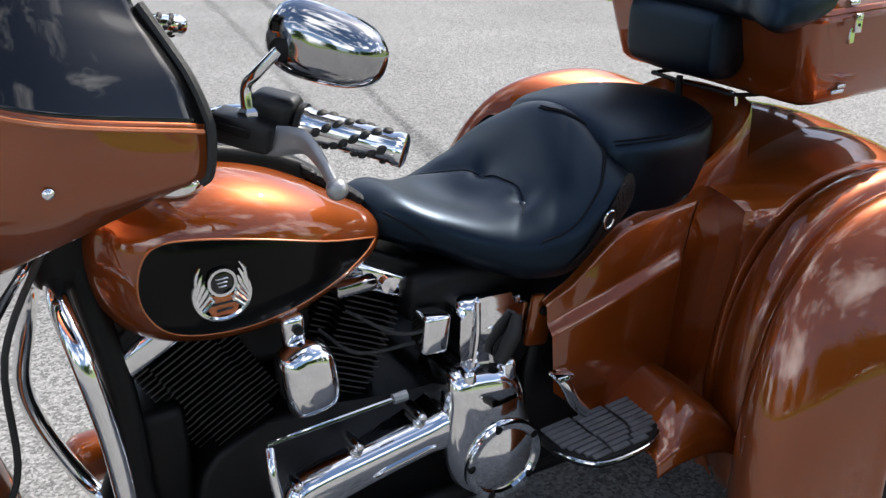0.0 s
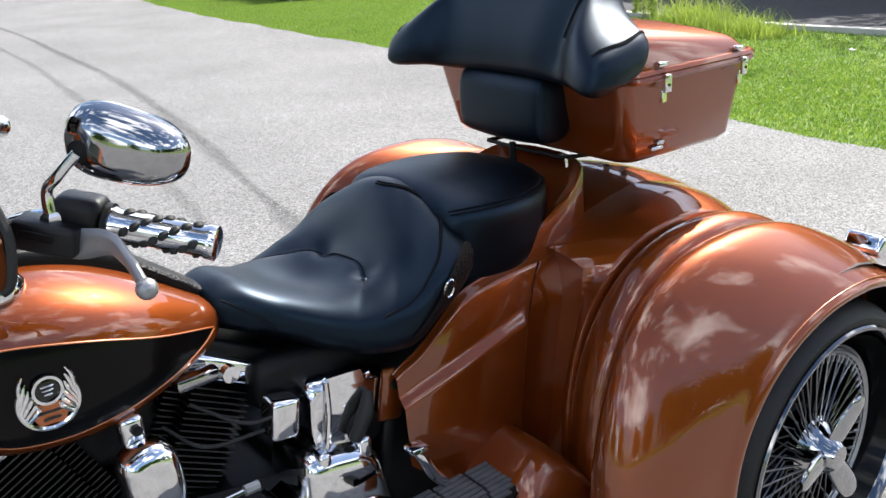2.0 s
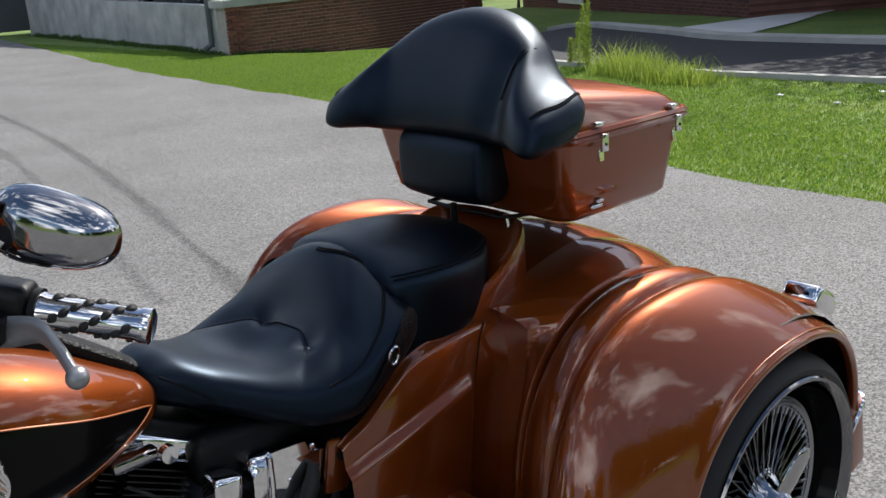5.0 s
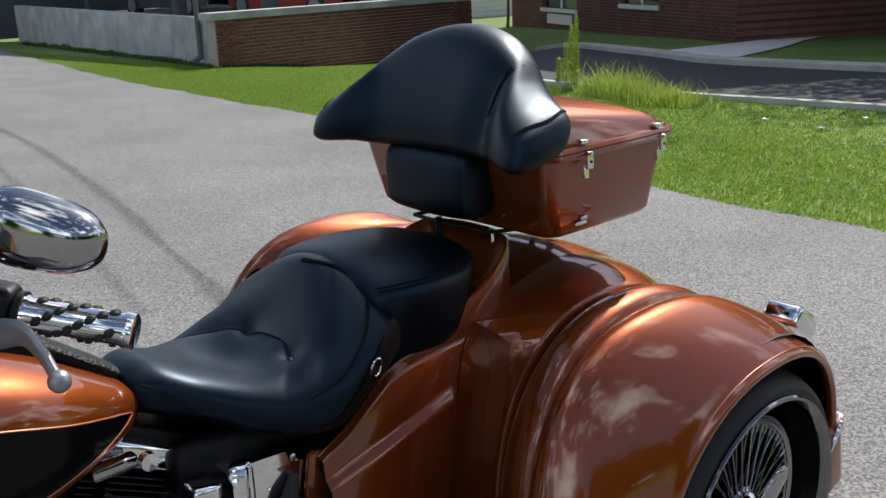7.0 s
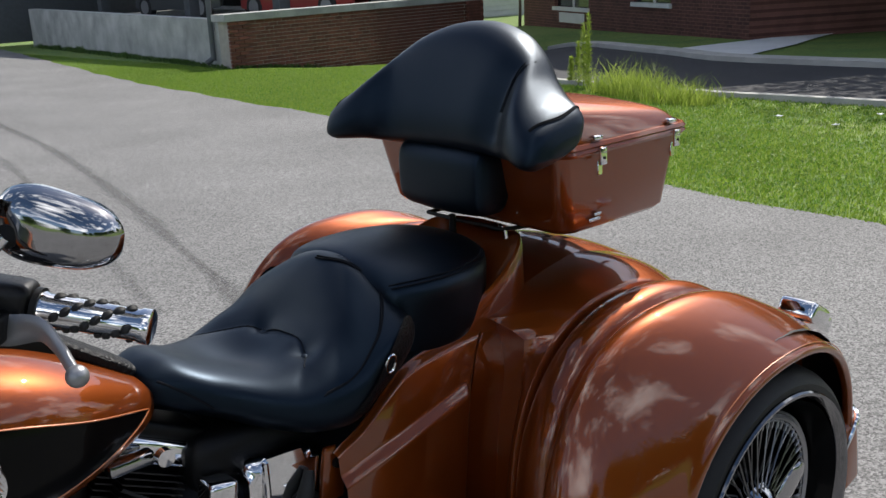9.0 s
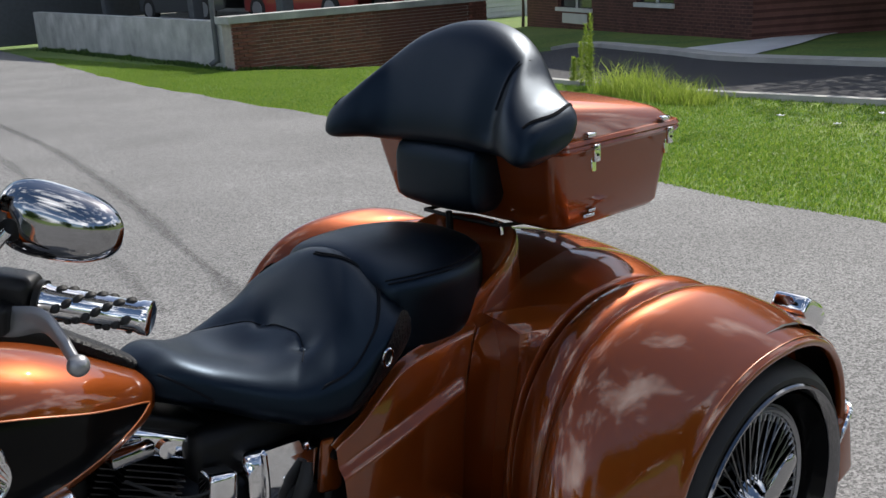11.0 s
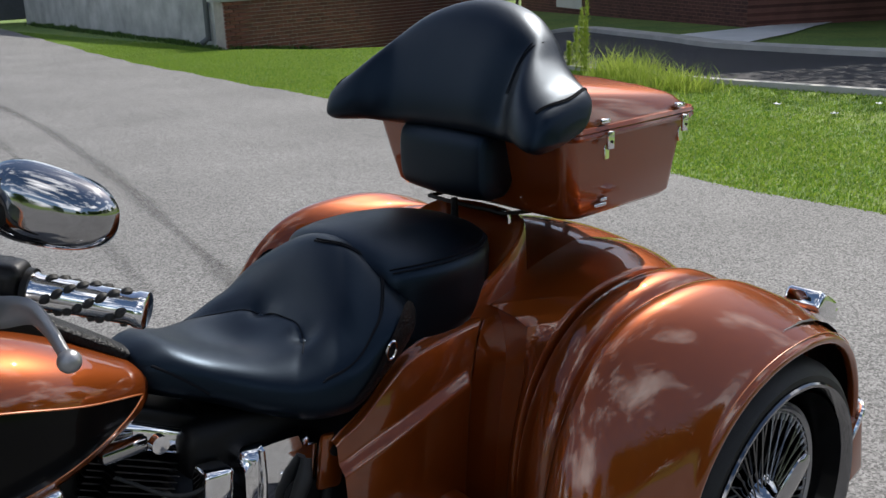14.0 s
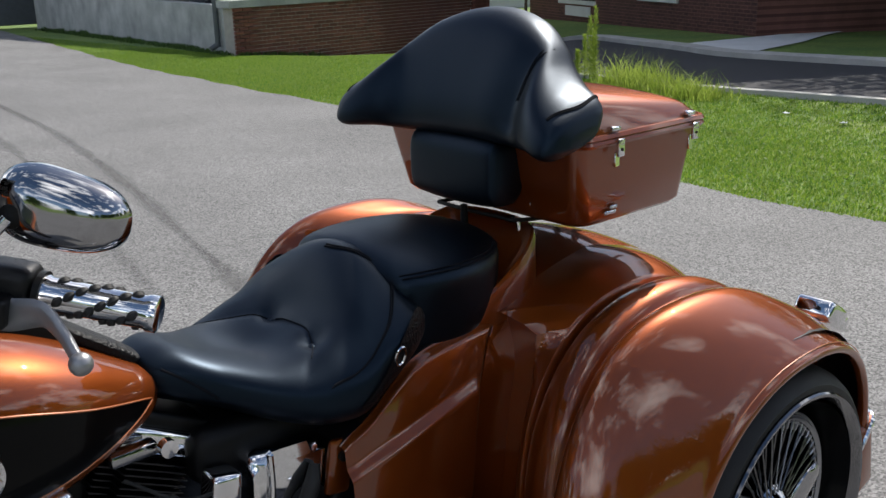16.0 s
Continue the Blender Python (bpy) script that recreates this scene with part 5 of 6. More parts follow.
CARWHITE = material("grey_car_paint", (0.05, 0.055, 0.06), 0.35, 0.0, coat=1.0, vary=0.05, vary_scale=3)


def leaf_material(name, c1, c2, through=0.35):
    m = bpy.data.materials.new(name)
    m.use_nodes = True
    nt = m.node_tree
    b = nt.nodes["Principled BSDF"]
    b.inputs["Roughness"].default_value = 0.55
    g = nt.nodes.new("ShaderNodeNewGeometry")
    r = nt.nodes.new("ShaderNodeValToRGB")
    r.color_ramp.elements[0].color, r.color_ramp.elements[1].color = (*c1, 1), (*c2, 1)
    nt.links.new(g.outputs["Random Per Island"], r.inputs["Fac"])
    nt.links.new(r.outputs["Color"], b.inputs["Base Color"])
    t = nt.nodes.new("ShaderNodeBsdfTranslucent")
    nt.links.new(r.outputs["Color"], t.inputs["Color"])
    mx = nt.nodes.new("ShaderNodeMixShader")
    mx.inputs["Fac"].default_value = through
    nt.links.new(b.outputs["BSDF"], mx.inputs[1])
    nt.links.new(t.outputs["BSDF"], mx.inputs[2])
    nt.links.new(mx.outputs["Shader"], nt.nodes["Material Output"].inputs["Surface"])
    return m


BLADE = leaf_material("grass_blade", (0.085, 0.20, 0.018), (0.28, 0.38, 0.055), 0.5)
WEEDLEAF = leaf_material("weed_leaf", (0.20, 0.30, 0.03), (0.42, 0.50, 0.10), 0.5)
LEAF = leaf_material("tree_leaf", (0.025, 0.06, 0.012), (0.07, 0.13, 0.03), 0.35)


def mesh_object(name, verts, faces, mat, label="", category="", kind="", smooth=False):
    me = bpy.data.meshes.new(name)
    me.from_pydata(verts, [], faces)
    me.update()
    me.materials.append(mat)
    if smooth:
        for p in me.polygons:
            p.use_smooth = True
    return tagged(new(name, me), label, category, "", kind)


def sheet(name, poly_rows, mat, lift, label, category="ground"):
    """A strip that follows the ground: rows of plan points, laid at a height over it."""
    verts, faces = [], []
    n = len(poly_rows[0])
    for r in poly_rows:
        for x, y in r:
            verts.append((x, y, ground_z(x, y) + lift))
    for i in range(len(poly_rows) - 1):
        for j in range(n - 1):
            a = i * n + j
            faces.append((a, a + 1, a + n + 1, a + n))
    return mesh_object(name, verts, faces, mat, label, category, "structure", True)


# one ground sheet to the horizon (lawn), with the lot, road and walk laid into it
xs = sorted({*np.round(np.linspace(-14, 34, 97), 3), -900, -300, -90, -40, 60, 120, 400, 900})
ys = sorted({*np.round(np.linspace(-14, 44, 117), 3), -900, -300, -90, -40, 70, 140, 400, 900})
sheet("ground", [[(x, y) for x in xs] for y in ys], SOIL, -0.012, "green lawn soil running out to the horizon")


def lot_edge(y):
    """Where the asphalt lot ends and the lawn begins."""
    return float(np.interp(y, [-30, -9, -5, -2, 0.5, 2, 4, 7, 8.4, 10.4, 13.6, 18, 25.3, 40], [-1.5, 0.8, 2.2, 3.15, 3.37, 3.57, 3.92, 4.39, 4.55, 4.75, 5.17, 5.99, 7.37, 10.0])) + 0.05 * math.sin(3.1 * y) * math.sin(1.3 * y)


rows = []
for y in [*np.arange(-13.1, -2, 0.9), *np.arange(-2, 14, 0.15), *np.arange(14, 40, 0.6)]:
    e = lot_edge(y)
    rows.append([(e - d, y) for d in (0, 0.03, 0.3, 1, 2, 3, 4, 5, 6, 8, 11, 16, 22)])
lot = sheet("pavement", rows, LOT, 0.0, "sunlit weathered grey asphalt parking lot with tar streaks")


def streak(pts, w, lift=0.003):
    P = cr(np.array([(x, y, 0) for x, y in pts]), 10)[:, :2]
    rows = []
    for i, p in enumerate(P):
        d = P[min(i + 1, len(P) - 1)] - P[max(i - 1, 0)]
        nrm = np.array((-d[1], d[0])) / np.linalg.norm(d)
        ww = w * (0.75 + 0.5 * noise.noise(Vector((p[0] * 2.3, p[1] * 2.3, 1.7))))
        rows.append([tuple(p + nrm * ww), tuple(p - nrm * ww)])
    return sheet("tar_streak", rows, TAR, lift, "dark tar seam line across the asphalt", "pavement marking")


for wide, up in ((0.075, 0.002), (0.055, 0.003), (0.032, 0.004)):
    streak([(0.30, 1.2), (0.55, 2.2), (0.76, 3.1), (1.13, 4.7), (1.62, 7.3), (1.95, 10), (2.3, 13), (2.6, 18)], wide, up)
for wide, up in ((0.06, 0.002), (0.035, 0.003)):
    streak([(0.2, 2.2), (0.44, 3.4), (0.9, 5.8), (1.1, 7.0), (1.5, 9.9), (1.9, 15)], wide, up)

# road, kerbs, walk
ROAD_N = [(7.95, -30), (7.90, -14), (7.87, -6), (7.86, -2), (7.85, 0.5), (7.84, 2.46), (7.80, 3.6), (7.78, 4.66), (8.05, 6.9), (8.6, 9.0), (9.8, 11.2), (12, 13)]
ROAD_F = [(11.0, -30), (11.05, -14), (11.08, -6), (11.10, -2), (11.12, 1.0), (11.15, 3.4), (11.2, 5.2), (11.4, 6.8), (12.1, 8.15), (12.9, 9.9), (13.67, 11.4), (14.3, 12.8)]
N, F = cr(np.array(ROAD_N), 8), cr(np.array(ROAD_F), 8)
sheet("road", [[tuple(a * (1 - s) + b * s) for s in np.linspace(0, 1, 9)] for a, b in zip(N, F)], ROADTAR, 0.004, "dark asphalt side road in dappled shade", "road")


def kerb(line, w, h, name, label):
    P = cr(np.array(line), 8)
    rows = []
    verts, faces = [], []
    for i, p in enumerate(P):
        d = P[min(i + 1, len(P) - 1)] - P[max(i - 1, 0)]
        nrm = np.array((d[1], -d[0])) / np.linalg.norm(d) * w
        z = ground_z(*p)
        for q, zz in ((p, z - 0.05), (p, z + h - 0.01), (p + nrm * 0.12, z + h), (p + nrm * 0.95, z + h), (p + nrm, z - 0.05)):
            verts.append((q[0], q[1], zz))
        if i:
            b = i * 5
            faces += [(b - 5 + k, b - 4 + k, b + 1 + k, b + k) for k in range(4)]
    return mesh_object(name, verts, faces, KERB, label, "kerb", "structure")


kerb(ROAD_N, -0.14, 0.05, "kerb", "pale concrete kerb along the lawn")
kerb(ROAD_F, 0.34, 0.09, "kerb", "broad concrete kerb and gutter across the road")
sheet("walkway", [[(12.05, 6.75), (12.3, 7.6), (12.55, 8.75)], [(13.2, 7.0), (13.4, 7.8), (13.7, 8.75)], [(14.6, 7.25), (14.8, 7.95), (15.1, 8.66)], [(16.3, 7.75), (16.5, 8.2), (16.7, 8.62)], [(19.0, 8.35), (19.0, 8.6), (19.0, 8.85)]], WALK, 0.012, "pale concrete walk leading to the house entrance", "walkway")

# ---- parking deck wall ----
TOPZ = 0.50
CORNER = Vector((7.39, 14.17, 0))
BD = Vector((0.995, 0.10, 0)).normalized()      # along the brick face
CD = Vector((0.115, 0.993, 0)).normalized()     # along the concrete face
BN = Vector((BD.y, -BD.x, 0))                   # outwards
BLEN = 7.0


def wall_box(name, p0, p1, thick, z0, z1, mat, label="", category="wall", kind="structure", inward=None):
    d = (p1 - p0)
    nrm = Vector((-d.y, d.x, 0)).normalized() * thick
    verts = [(*(p0).xy, z0), (*(p1).xy, z0), (*(p1 + nrm).xy, z0), (*(p0 + nrm).xy, z0), (*(p0).xy, z1), (*(p1).xy, z1), (*(p1 + nrm).xy, z1), (*(p0 + nrm).xy, z1)]
    faces = [(0, 1, 5, 4), (1, 2, 6, 5), (2, 3, 7, 6), (3, 0, 4, 7), (4, 5, 6, 7), (3, 2, 1, 0)]
    return mesh_object(name, verts, faces, mat, label, category, kind)


brick_wall = wall_box("wall_brick", CORNER + 0.012 * BD, CORNER + BD * BLEN, 0.30, -1.6, TOPZ, MORTAR, "low red-brown brick parking wall under a concrete coping")
wall_box("wall_concrete", CORNER + CD * 15, CORNER + CD * 0.09, 0.25, -1.0, TOPZ + 0.03, CONCRETE, "bare grey cast concrete parapet wall, water-stained")
wall_box("coping", CORNER - 0.09 * BD + BN * 0.05, CORNER + BD * (BLEN + 0.05) + BN * 0.05, 0.40, TOPZ + 0.004, TOPZ + 0.13, CONCRETE, "grey concrete coping on the brick wall", "coping")
wall_box("wall_end_pillar", CORNER + BD * 6.45 + BN * 0.05, CORNER + BD * 7.0 + BN * 0.05, 0.04, -1.6, TOPZ, BRICKM, "brick end pier of the parking wall", "pillar")
# downpipe
pq = CORNER + CD * 0.62 + Vector((-CD.y, CD.x, 0)) * 0.07
bm = tube([(pq.x, pq.y, 1.6), (pq.x, pq.y, -0.05), (pq.x - 0.02, pq.y, -0.16), (pq.x - 0.14, pq.y + 0.03, -0.24)], 0.05, 12, 5)
tagged(part("downpipe", bm, PIPE), "grey rainwater downpipe with an elbow at its foot", "downpipe")

# deck structure behind the wall, with parked cars in its shade
deckb = thing("parking_deck", (11.5, 20, 0), "shaded concrete parking deck behind the low wall", "building")
def dbit(name, bm, mat, parent=None, label=""):
    bmesh.ops.translate(bm, vec=(-11.5, -20, 0), verts=bm.verts)
    return part(name, bm, mat, parent or deckb, label)
dbit("deck_floor", rbox((5.4, 14.5, 0.3), (12.3, 23.0, 0.02), 0.02, 1), CONCRETE)
dbit("deck_roof", rbox((5.2, 14.5, 0.5), (12.5, 23.4, 2.95), 0.02, 1), CONCRETE)
# back wall and columns: the deck's shade put into a dark grey
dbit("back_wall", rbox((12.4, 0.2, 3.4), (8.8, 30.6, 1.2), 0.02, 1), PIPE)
dbit("side_wall", rbox((0.2, 14.5, 3), (15.0, 23.0, 1.5), 0.02, 1), CONCRETE)
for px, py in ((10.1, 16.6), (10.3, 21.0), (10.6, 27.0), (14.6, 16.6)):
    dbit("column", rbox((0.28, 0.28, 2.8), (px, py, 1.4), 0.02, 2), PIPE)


def parked_car(at, turn, paint, label):
    car = thing("parked_car", at, label, "car")
    car.rotation_euler = (0, 0, radians(turn))
    net = []
    for x, w, z0, z1 in ((-2.1, 0.70, 0.40, 0.72), (-2.0, 0.82, 0.30, 0.86), (-1.0, 0.88, 0.25, 0.95), (0.0, 0.88, 0.25, 0.95), (1.1, 0.88, 0.25, 0.92), (1.9, 0.82, 0.28, 0.80), (2.15, 0.68, 0.38, 0.66)):
        net.append([(x, -w, z0), (x, -w, (z0 + z1) / 2), (x, -w * 0.93, z1), (x, 0, z1 + 0.03), (x, w * 0.93, z1), (x, w, (z0 + z1) / 2), (x, w, z0)])
    part("body", grid_bm(skin(net, 4, 3)), paint, car)
    net = []
    for x, w, z1 in ((-1.7, 0.66, 0.93), (-1.1, 0.62, 1.36), (0.1, 0.62, 1.40), (0.9, 0.68, 0.95)):
        net.append([(x, -w - 0.1, 0.90), (x, -w, (0.9 + z1) / 2), (x, -w * 0.9, z1), (x, w * 0.9, z1), (x, w, (0.9 + z1) / 2), (x, w + 0.1, 0.90)])
    part("cabin", grid_bm(skin(net, 4, 3)), GLASS, car)
    for wx in (-1.35, 1.35):
        for wy in (-0.80, 0.80):
            wh = part("wheel", lathe([(0.0, -0.09), (0.2, -0.1), (0.3, -0.09), (0.32, -0.06), (0.32, 0.06), (0.3, 0.09), (0.2, 0.1), (0.0, 0.09)], 24, "y", (wx, wy, 0.32)), RUBBER, car)
            part("rim", lathe([(0.0, -0.112), (0.19, -0.108), (0.19, 0.108), (0.0, 0.112)], 20, "y", (wx, wy, 0.32)), ALUMINIUM, wh)
    return car


parked_car((12.4, 18.6, 0.17), 96, CARRED, "red saloon car parked in the shade of the deck")
parked_car((11.9, 23.6, 0.17), 96, CARWHITE, "dark grey saloon car parked in the shade of the deck")


# ---- brick house across the road ----
house = thing("brick_house", (15.75, 8.85, 0), "dark red-brown brick house with white sills in shade", "house")
HD = Vector((0.40, 0.917, 0))
HB = Vector((15.75, 8.85, 0))
HNV = Vector((0.917, -0.40, 0))
def hbit(name, bm, mat, parent=None, label=""):
    bmesh.ops.translate(bm, vec=-HB, verts=bm.verts)
    return part(name, bm, mat, parent or house, label)
Rh = Matrix((HNV, HD, Vector((0, 0, 1)))).transposed()
def hbox(name, a, b, out, thick, z0, z1, mat, parent=None, bevel=0.0):
    c = HB + HD * ((a + b) / 2) - HNV * (out - thick / 2) + Vector((0, 0, (z0 + z1) / 2))
    return hbit(name, rbox((thick, b - a, z1 - z0), c, bevel, 1, turn=Rh), mat, parent)
WBR = material("house_brick", (0.095, 0.038, 0.030), 0.85, bump=0.4, bump_scale=60, vary=0.3, vary_scale=2.5, fine=0.2, fine_scale=60)


def coursed(m, along, course, length, mortar):
    """Lays faint brick courses over a wall's colour; along is the wall's run in plan."""
    nt = m.node_tree
    b = nt.nodes["Principled BSDF"]
    src = b.inputs["Base Color"].links[0].from_socket
    tc = nt.nodes.new("ShaderNodeTexCoord")
    dot = nt.nodes.new("ShaderNodeVectorMath")
    dot.operation = "DOT_PRODUCT"
    dot.inputs[1].default_value = along
    sep = nt.nodes.new("ShaderNodeSeparateXYZ")
    com = nt.nodes.new("ShaderNodeCombineXYZ")
    bt = nt.nodes.new("ShaderNodeTexBrick")
    bt.inputs["Scale"].default_value = 1.0
    bt.inputs["Brick Width"].default_value = length
    bt.inputs["Row Height"].default_value = course
    bt.inputs["Mortar Size"].default_value = 0.008
    bt.inputs["Color1"].default_value = (0.75, 0.75, 0.75, 1)
    bt.inputs["Color2"].default_value = (1.2, 1.15, 1.1, 1)
    bt.inputs["Mortar"].default_value = (*mortar, 1)
    mx = nt.nodes.new("ShaderNodeMix")
    mx.data_type, mx.blend_type = "RGBA", "MULTIPLY"
    mx.inputs["Factor"].default_value = 1
    nt.links.new(tc.outputs["Object"], dot.inputs[0])
    nt.links.new(tc.outputs["Object"], sep.inputs["Vector"])
    nt.links.new(dot.outputs["Value"], com.inputs["X"])
    nt.links.new(sep.outputs["Z"], com.inputs["Y"])
    nt.links.new(com.outputs["Vector"], bt.inputs["Vector"])
    nt.links.new(src, mx.inputs["A"])
    nt.links.new(bt.outputs["Color"], mx.inputs["B"])
    nt.links.new(mx.outputs["Result"], b.inputs["Base Color"])


coursed(WBR, (0.40, 0.917, 0.0), 0.075, 0.22, (2.0, 2.2, 2.2))
hbox("wall", 0.0, 2.9, 0.0, 0.25, -1.2, 3.1, WBR)
hbox("wall", 2.9, 4.55, 0.0, 0.25, -1.2, 0.27, WBR)
hbox("wall", 2.9, 4.55, 0.0, 0.25, 1.7, 3.1, WBR)
hbox("wall", 4.55, 6.9, 0.0, 0.25, -1.2, 3.1, WBR)
hbox("wall", 6.9, 9.0, 0.0, 0.25, -1.2, 0.05, WBR)
hbox("wall", 6.9, 9.0, 0.0, 0.25, 1.6, 3.1, WBR)
hbox("wall", 9.0, 11.2, 0.0, 0.25, -1.2, 3.1, WBR)
for a, b, z0, z1 in ((2.9, 4.55, 0.27, 1.7), (6.9, 9.0, 0.05, 1.6)):
    win = hbox("window", a, b, -0.10, 0.03, z0, z1, GLASS)
    hbox("sill", a - 0.05, b + 0.05, 0.06, 0.20, z0 - 0.10, z0, SIDING, win)
    hbox("mullion", (a + b) / 2 - 0.03, (a + b) / 2 + 0.03, -0.06, 0.06, z0, z1, SIDING, win)
hbox("vent_panel", 7.15, 8.65, 0.03, 0.05, -0.36, -0.10, SIDING)
# unseen upper storey, added so that the house shadow covers the road
hbox("unseen_upper_wall", 0.0, 11.2, 0.0, 0.25, 3.1, 5.9, WBR)
# recessed entrance flank and a siding wing
hbit("flank_wall", rbox((4.4, 0.25, 7.0), HB + HNV * 2.3 + HD * 0.13 + Vector((0, 0, 2.35)), 0, 1, turn=Rh), WBR)
# unseen roof slab, set at this height to lengthen that shadow
hbit("unseen_roof", rbox((12, 16, 0.3), HB + HNV * 5.2 + HD * 5.5 + Vector((0, 0, 6.06)), 0.02, 1, turn=Rh), ROOF)
wing = thing("siding_wing", (19.4, 8.4, 0), "dark clapboard house wing beside the entrance", "house")
for k in range(25):
    bm = rbox((0.05, 9.0, 0.17), (19.45 - 19.4, 4.0 - 8.4, -0.9 + 0.165 * k), 0.0, 1, turn=Matrix.Rotation(radians(9), 3, "Y"))
    part("clapboard", bm, DARKSIDING, wing)
part("wall_core", rbox((0.3, 9.0, 4.2), (0.25, -4.4, 1.1), 0, 1), DARKSIDING, wing)
white = thing("white_garage", (23.5, 26, 0), "white clapboard garage wall in the distance", "garage")
for k in range(20):
    bm = rbox((10.0, 0.05, 0.19), (0, 0, -1.0 + 0.185 * k), 0.0, 1, turn=Matrix.Rotation(radians(-9), 3, "X"))
    part("clapboard", bm, SIDING, white)
part("wall_core", rbox((10.0, 0.3, 3.6), (0, 0.2, 0.8), 0, 1), SIDING, white)


# ---- plants ----
def blades(name, spots, mat, label, kind, rng, parent=None, category="grass"):
    """Narrow curved blades: rows of x, y, z, height, width, lean."""
    verts, faces = [], []
    for x, y, z, h, w, lean in spots:
        a, b = rng.uniform(0, 2 * math.pi), rng.uniform(0, 2 * math.pi)
        dx, dy = math.cos(a) * w / 2, math.sin(a) * w / 2
        lx, ly = math.cos(b) * lean * h, math.sin(b) * lean * h
        i = len(verts)
        verts += [(x - dx, y - dy, z - 0.01), (x + dx, y + dy, z - 0.01), (x - dx * 0.8 + lx * 0.35, y - dy * 0.8 + ly * 0.35, z + h * 0.6), (x + dx * 0.8 + lx * 0.35, y + dy * 0.8 + ly * 0.35, z + h * 0.6), (x + lx, y + ly, z + h)]
        faces += [(i, i + 1, i + 3, i + 2), (i + 2, i + 3, i + 4)]
    ob = mesh_object(name, verts, faces, mat, label, category, kind)
    if parent:
        ob.parent = parent
    return ob


rng = random.Random(5)
spots = []
while len(spots) < 215000:
    y = rng.uniform(-1.0, 17) if rng.random() < 0.86 else rng.uniform(16, 30)
    e = lot_edge(y)
    x = e + abs(rng.gauss(0, 1)) * 2.6 - 0.03
    if x > float(np.interp(y, [p[1] for p in ROAD_N], [p[0] for p in ROAD_N])) - 0.02 and y < 12.5:
        continue
    if x > 7.3 and y > 14.1:
        continue
    patch = noise.noise(Vector((x * 0.9, y * 0.9, 0.3)))
    if rng.random() > 0.9 + 0.4 * patch:
        continue
    spots.append((x, y, ground_z(x, y), rng.uniform(0.006, 0.017) * (1 + 0.8 * patch), rng.uniform(0.005, 0.011), rng.uniform(0.5, 1.8)))
blades("lawn_grass", spots, BLADE, "sunny short mown grass with clover patches", "stuff", rng)

# tall weeds and ornamental grass by the kerb
clump = thing("weed_clump", (7.1, 5.0, ground_z(7.1, 5.0)), "rough clump of tall yellow-green grass by the kerb", "grass clump")
spots = []
for k in range(3000):
    s = rng.random()
    x, y = 7.55 - 0.55 * s + rng.gauss(0, 0.14), 5.75 - 1.6 * s + rng.gauss(0, 0.14)
    spots.append((x - 7.1, y - 5.0, ground_z(x, y) - ground_z(7.1, 5.0), (rng.uniform(0.06, 0.24) if rng.random() < 0.9 else rng.uniform(0.24, 0.40)) * (1.2 - 0.5 * s), 0.008, rng.uniform(0.2, 1.1)))
blades("foliage", spots, WEEDLEAF, "", "", rng, clump, "")
for (wx, wy, hh) in ((7.72, 6.25, 0.74), (7.66, 6.12, 0.86), (7.70, 6.18, 0.60), (7.82, 6.42, 0.52), (7.9, 6.6, 0.32)):
    wz = ground_z(wx, wy)
    weed = thing("tall_weed", (wx, wy, wz), "tall upright bright green weed with narrow leaves", "weed")
    part("stalk", tube([(0, 0, -0.02), (0.01, 0, hh * 0.5), (0.0, 0.01, hh)], [0.008, 0.006, 0.003], 6, 3), WEEDLEAF, weed)
    verts, faces = [], []
    for k in range(260):
        z = hh * (0.05 + 0.95 * rng.random())
        a = rng.uniform(0, 2 * math.pi)
        r = rng.uniform(0.035, 0.065) * (1.5 - 0.85 * z / hh)
        c, s = math.cos(a), math.sin(a)
        i = len(verts)
        verts += [(0, 0, z), (c * r * 0.5 - s * 0.007, s * r * 0.5 + c * 0.007, z + 0.025), (c * r, s * r, z + 0.03 + 0.02 * rng.random()), (c * r * 0.5 + s * 0.007, s * r * 0.5 - c * 0.007, z + 0.02)]
        faces.append((i, i + 1, i + 2, i + 3))
    lv = mesh_object("leaves", verts, faces, WEEDLEAF)
    lv.parent = weed


# ragged weeds along the foot of the parking wall
FRINGE = leaf_material("dark_weed_leaf", (0.03, 0.07, 0.012), (0.09, 0.17, 0.03), 0.35)
fringe = thing("wall_weeds", (*CORNER.xy, 0), "ragged dark green weeds along the wall foot", "weeds")
spots = []
for k in range(3800):
    if k % 3:
        s_ = rng.uniform(0.0, 14.0)
        p = CORNER + CD * s_ - Vector((CD.y, -CD.x, 0)) * (0.03 + abs(rng.gauss(0, 0.10)))
    else:
        s_ = rng.uniform(0.0, 6.6)
        p = CORNER + BD * s_ + BN * (0.05 + abs(rng.gauss(0, 0.06)))
    tall = 0.5 + 0.9 * max(0.0, noise.noise(Vector((p.x * 1.7, p.y * 1.7, 4.0))))
    spots.append((p.x - CORNER.x, p.y - CORNER.y, ground_z(p.x, p.y), rng.uniform(0.04, 0.17) * tall, 0.022, rng.uniform(0.2, 0.9)))
blades("foliage", spots, FRINGE, "", "", rng, fringe, "")


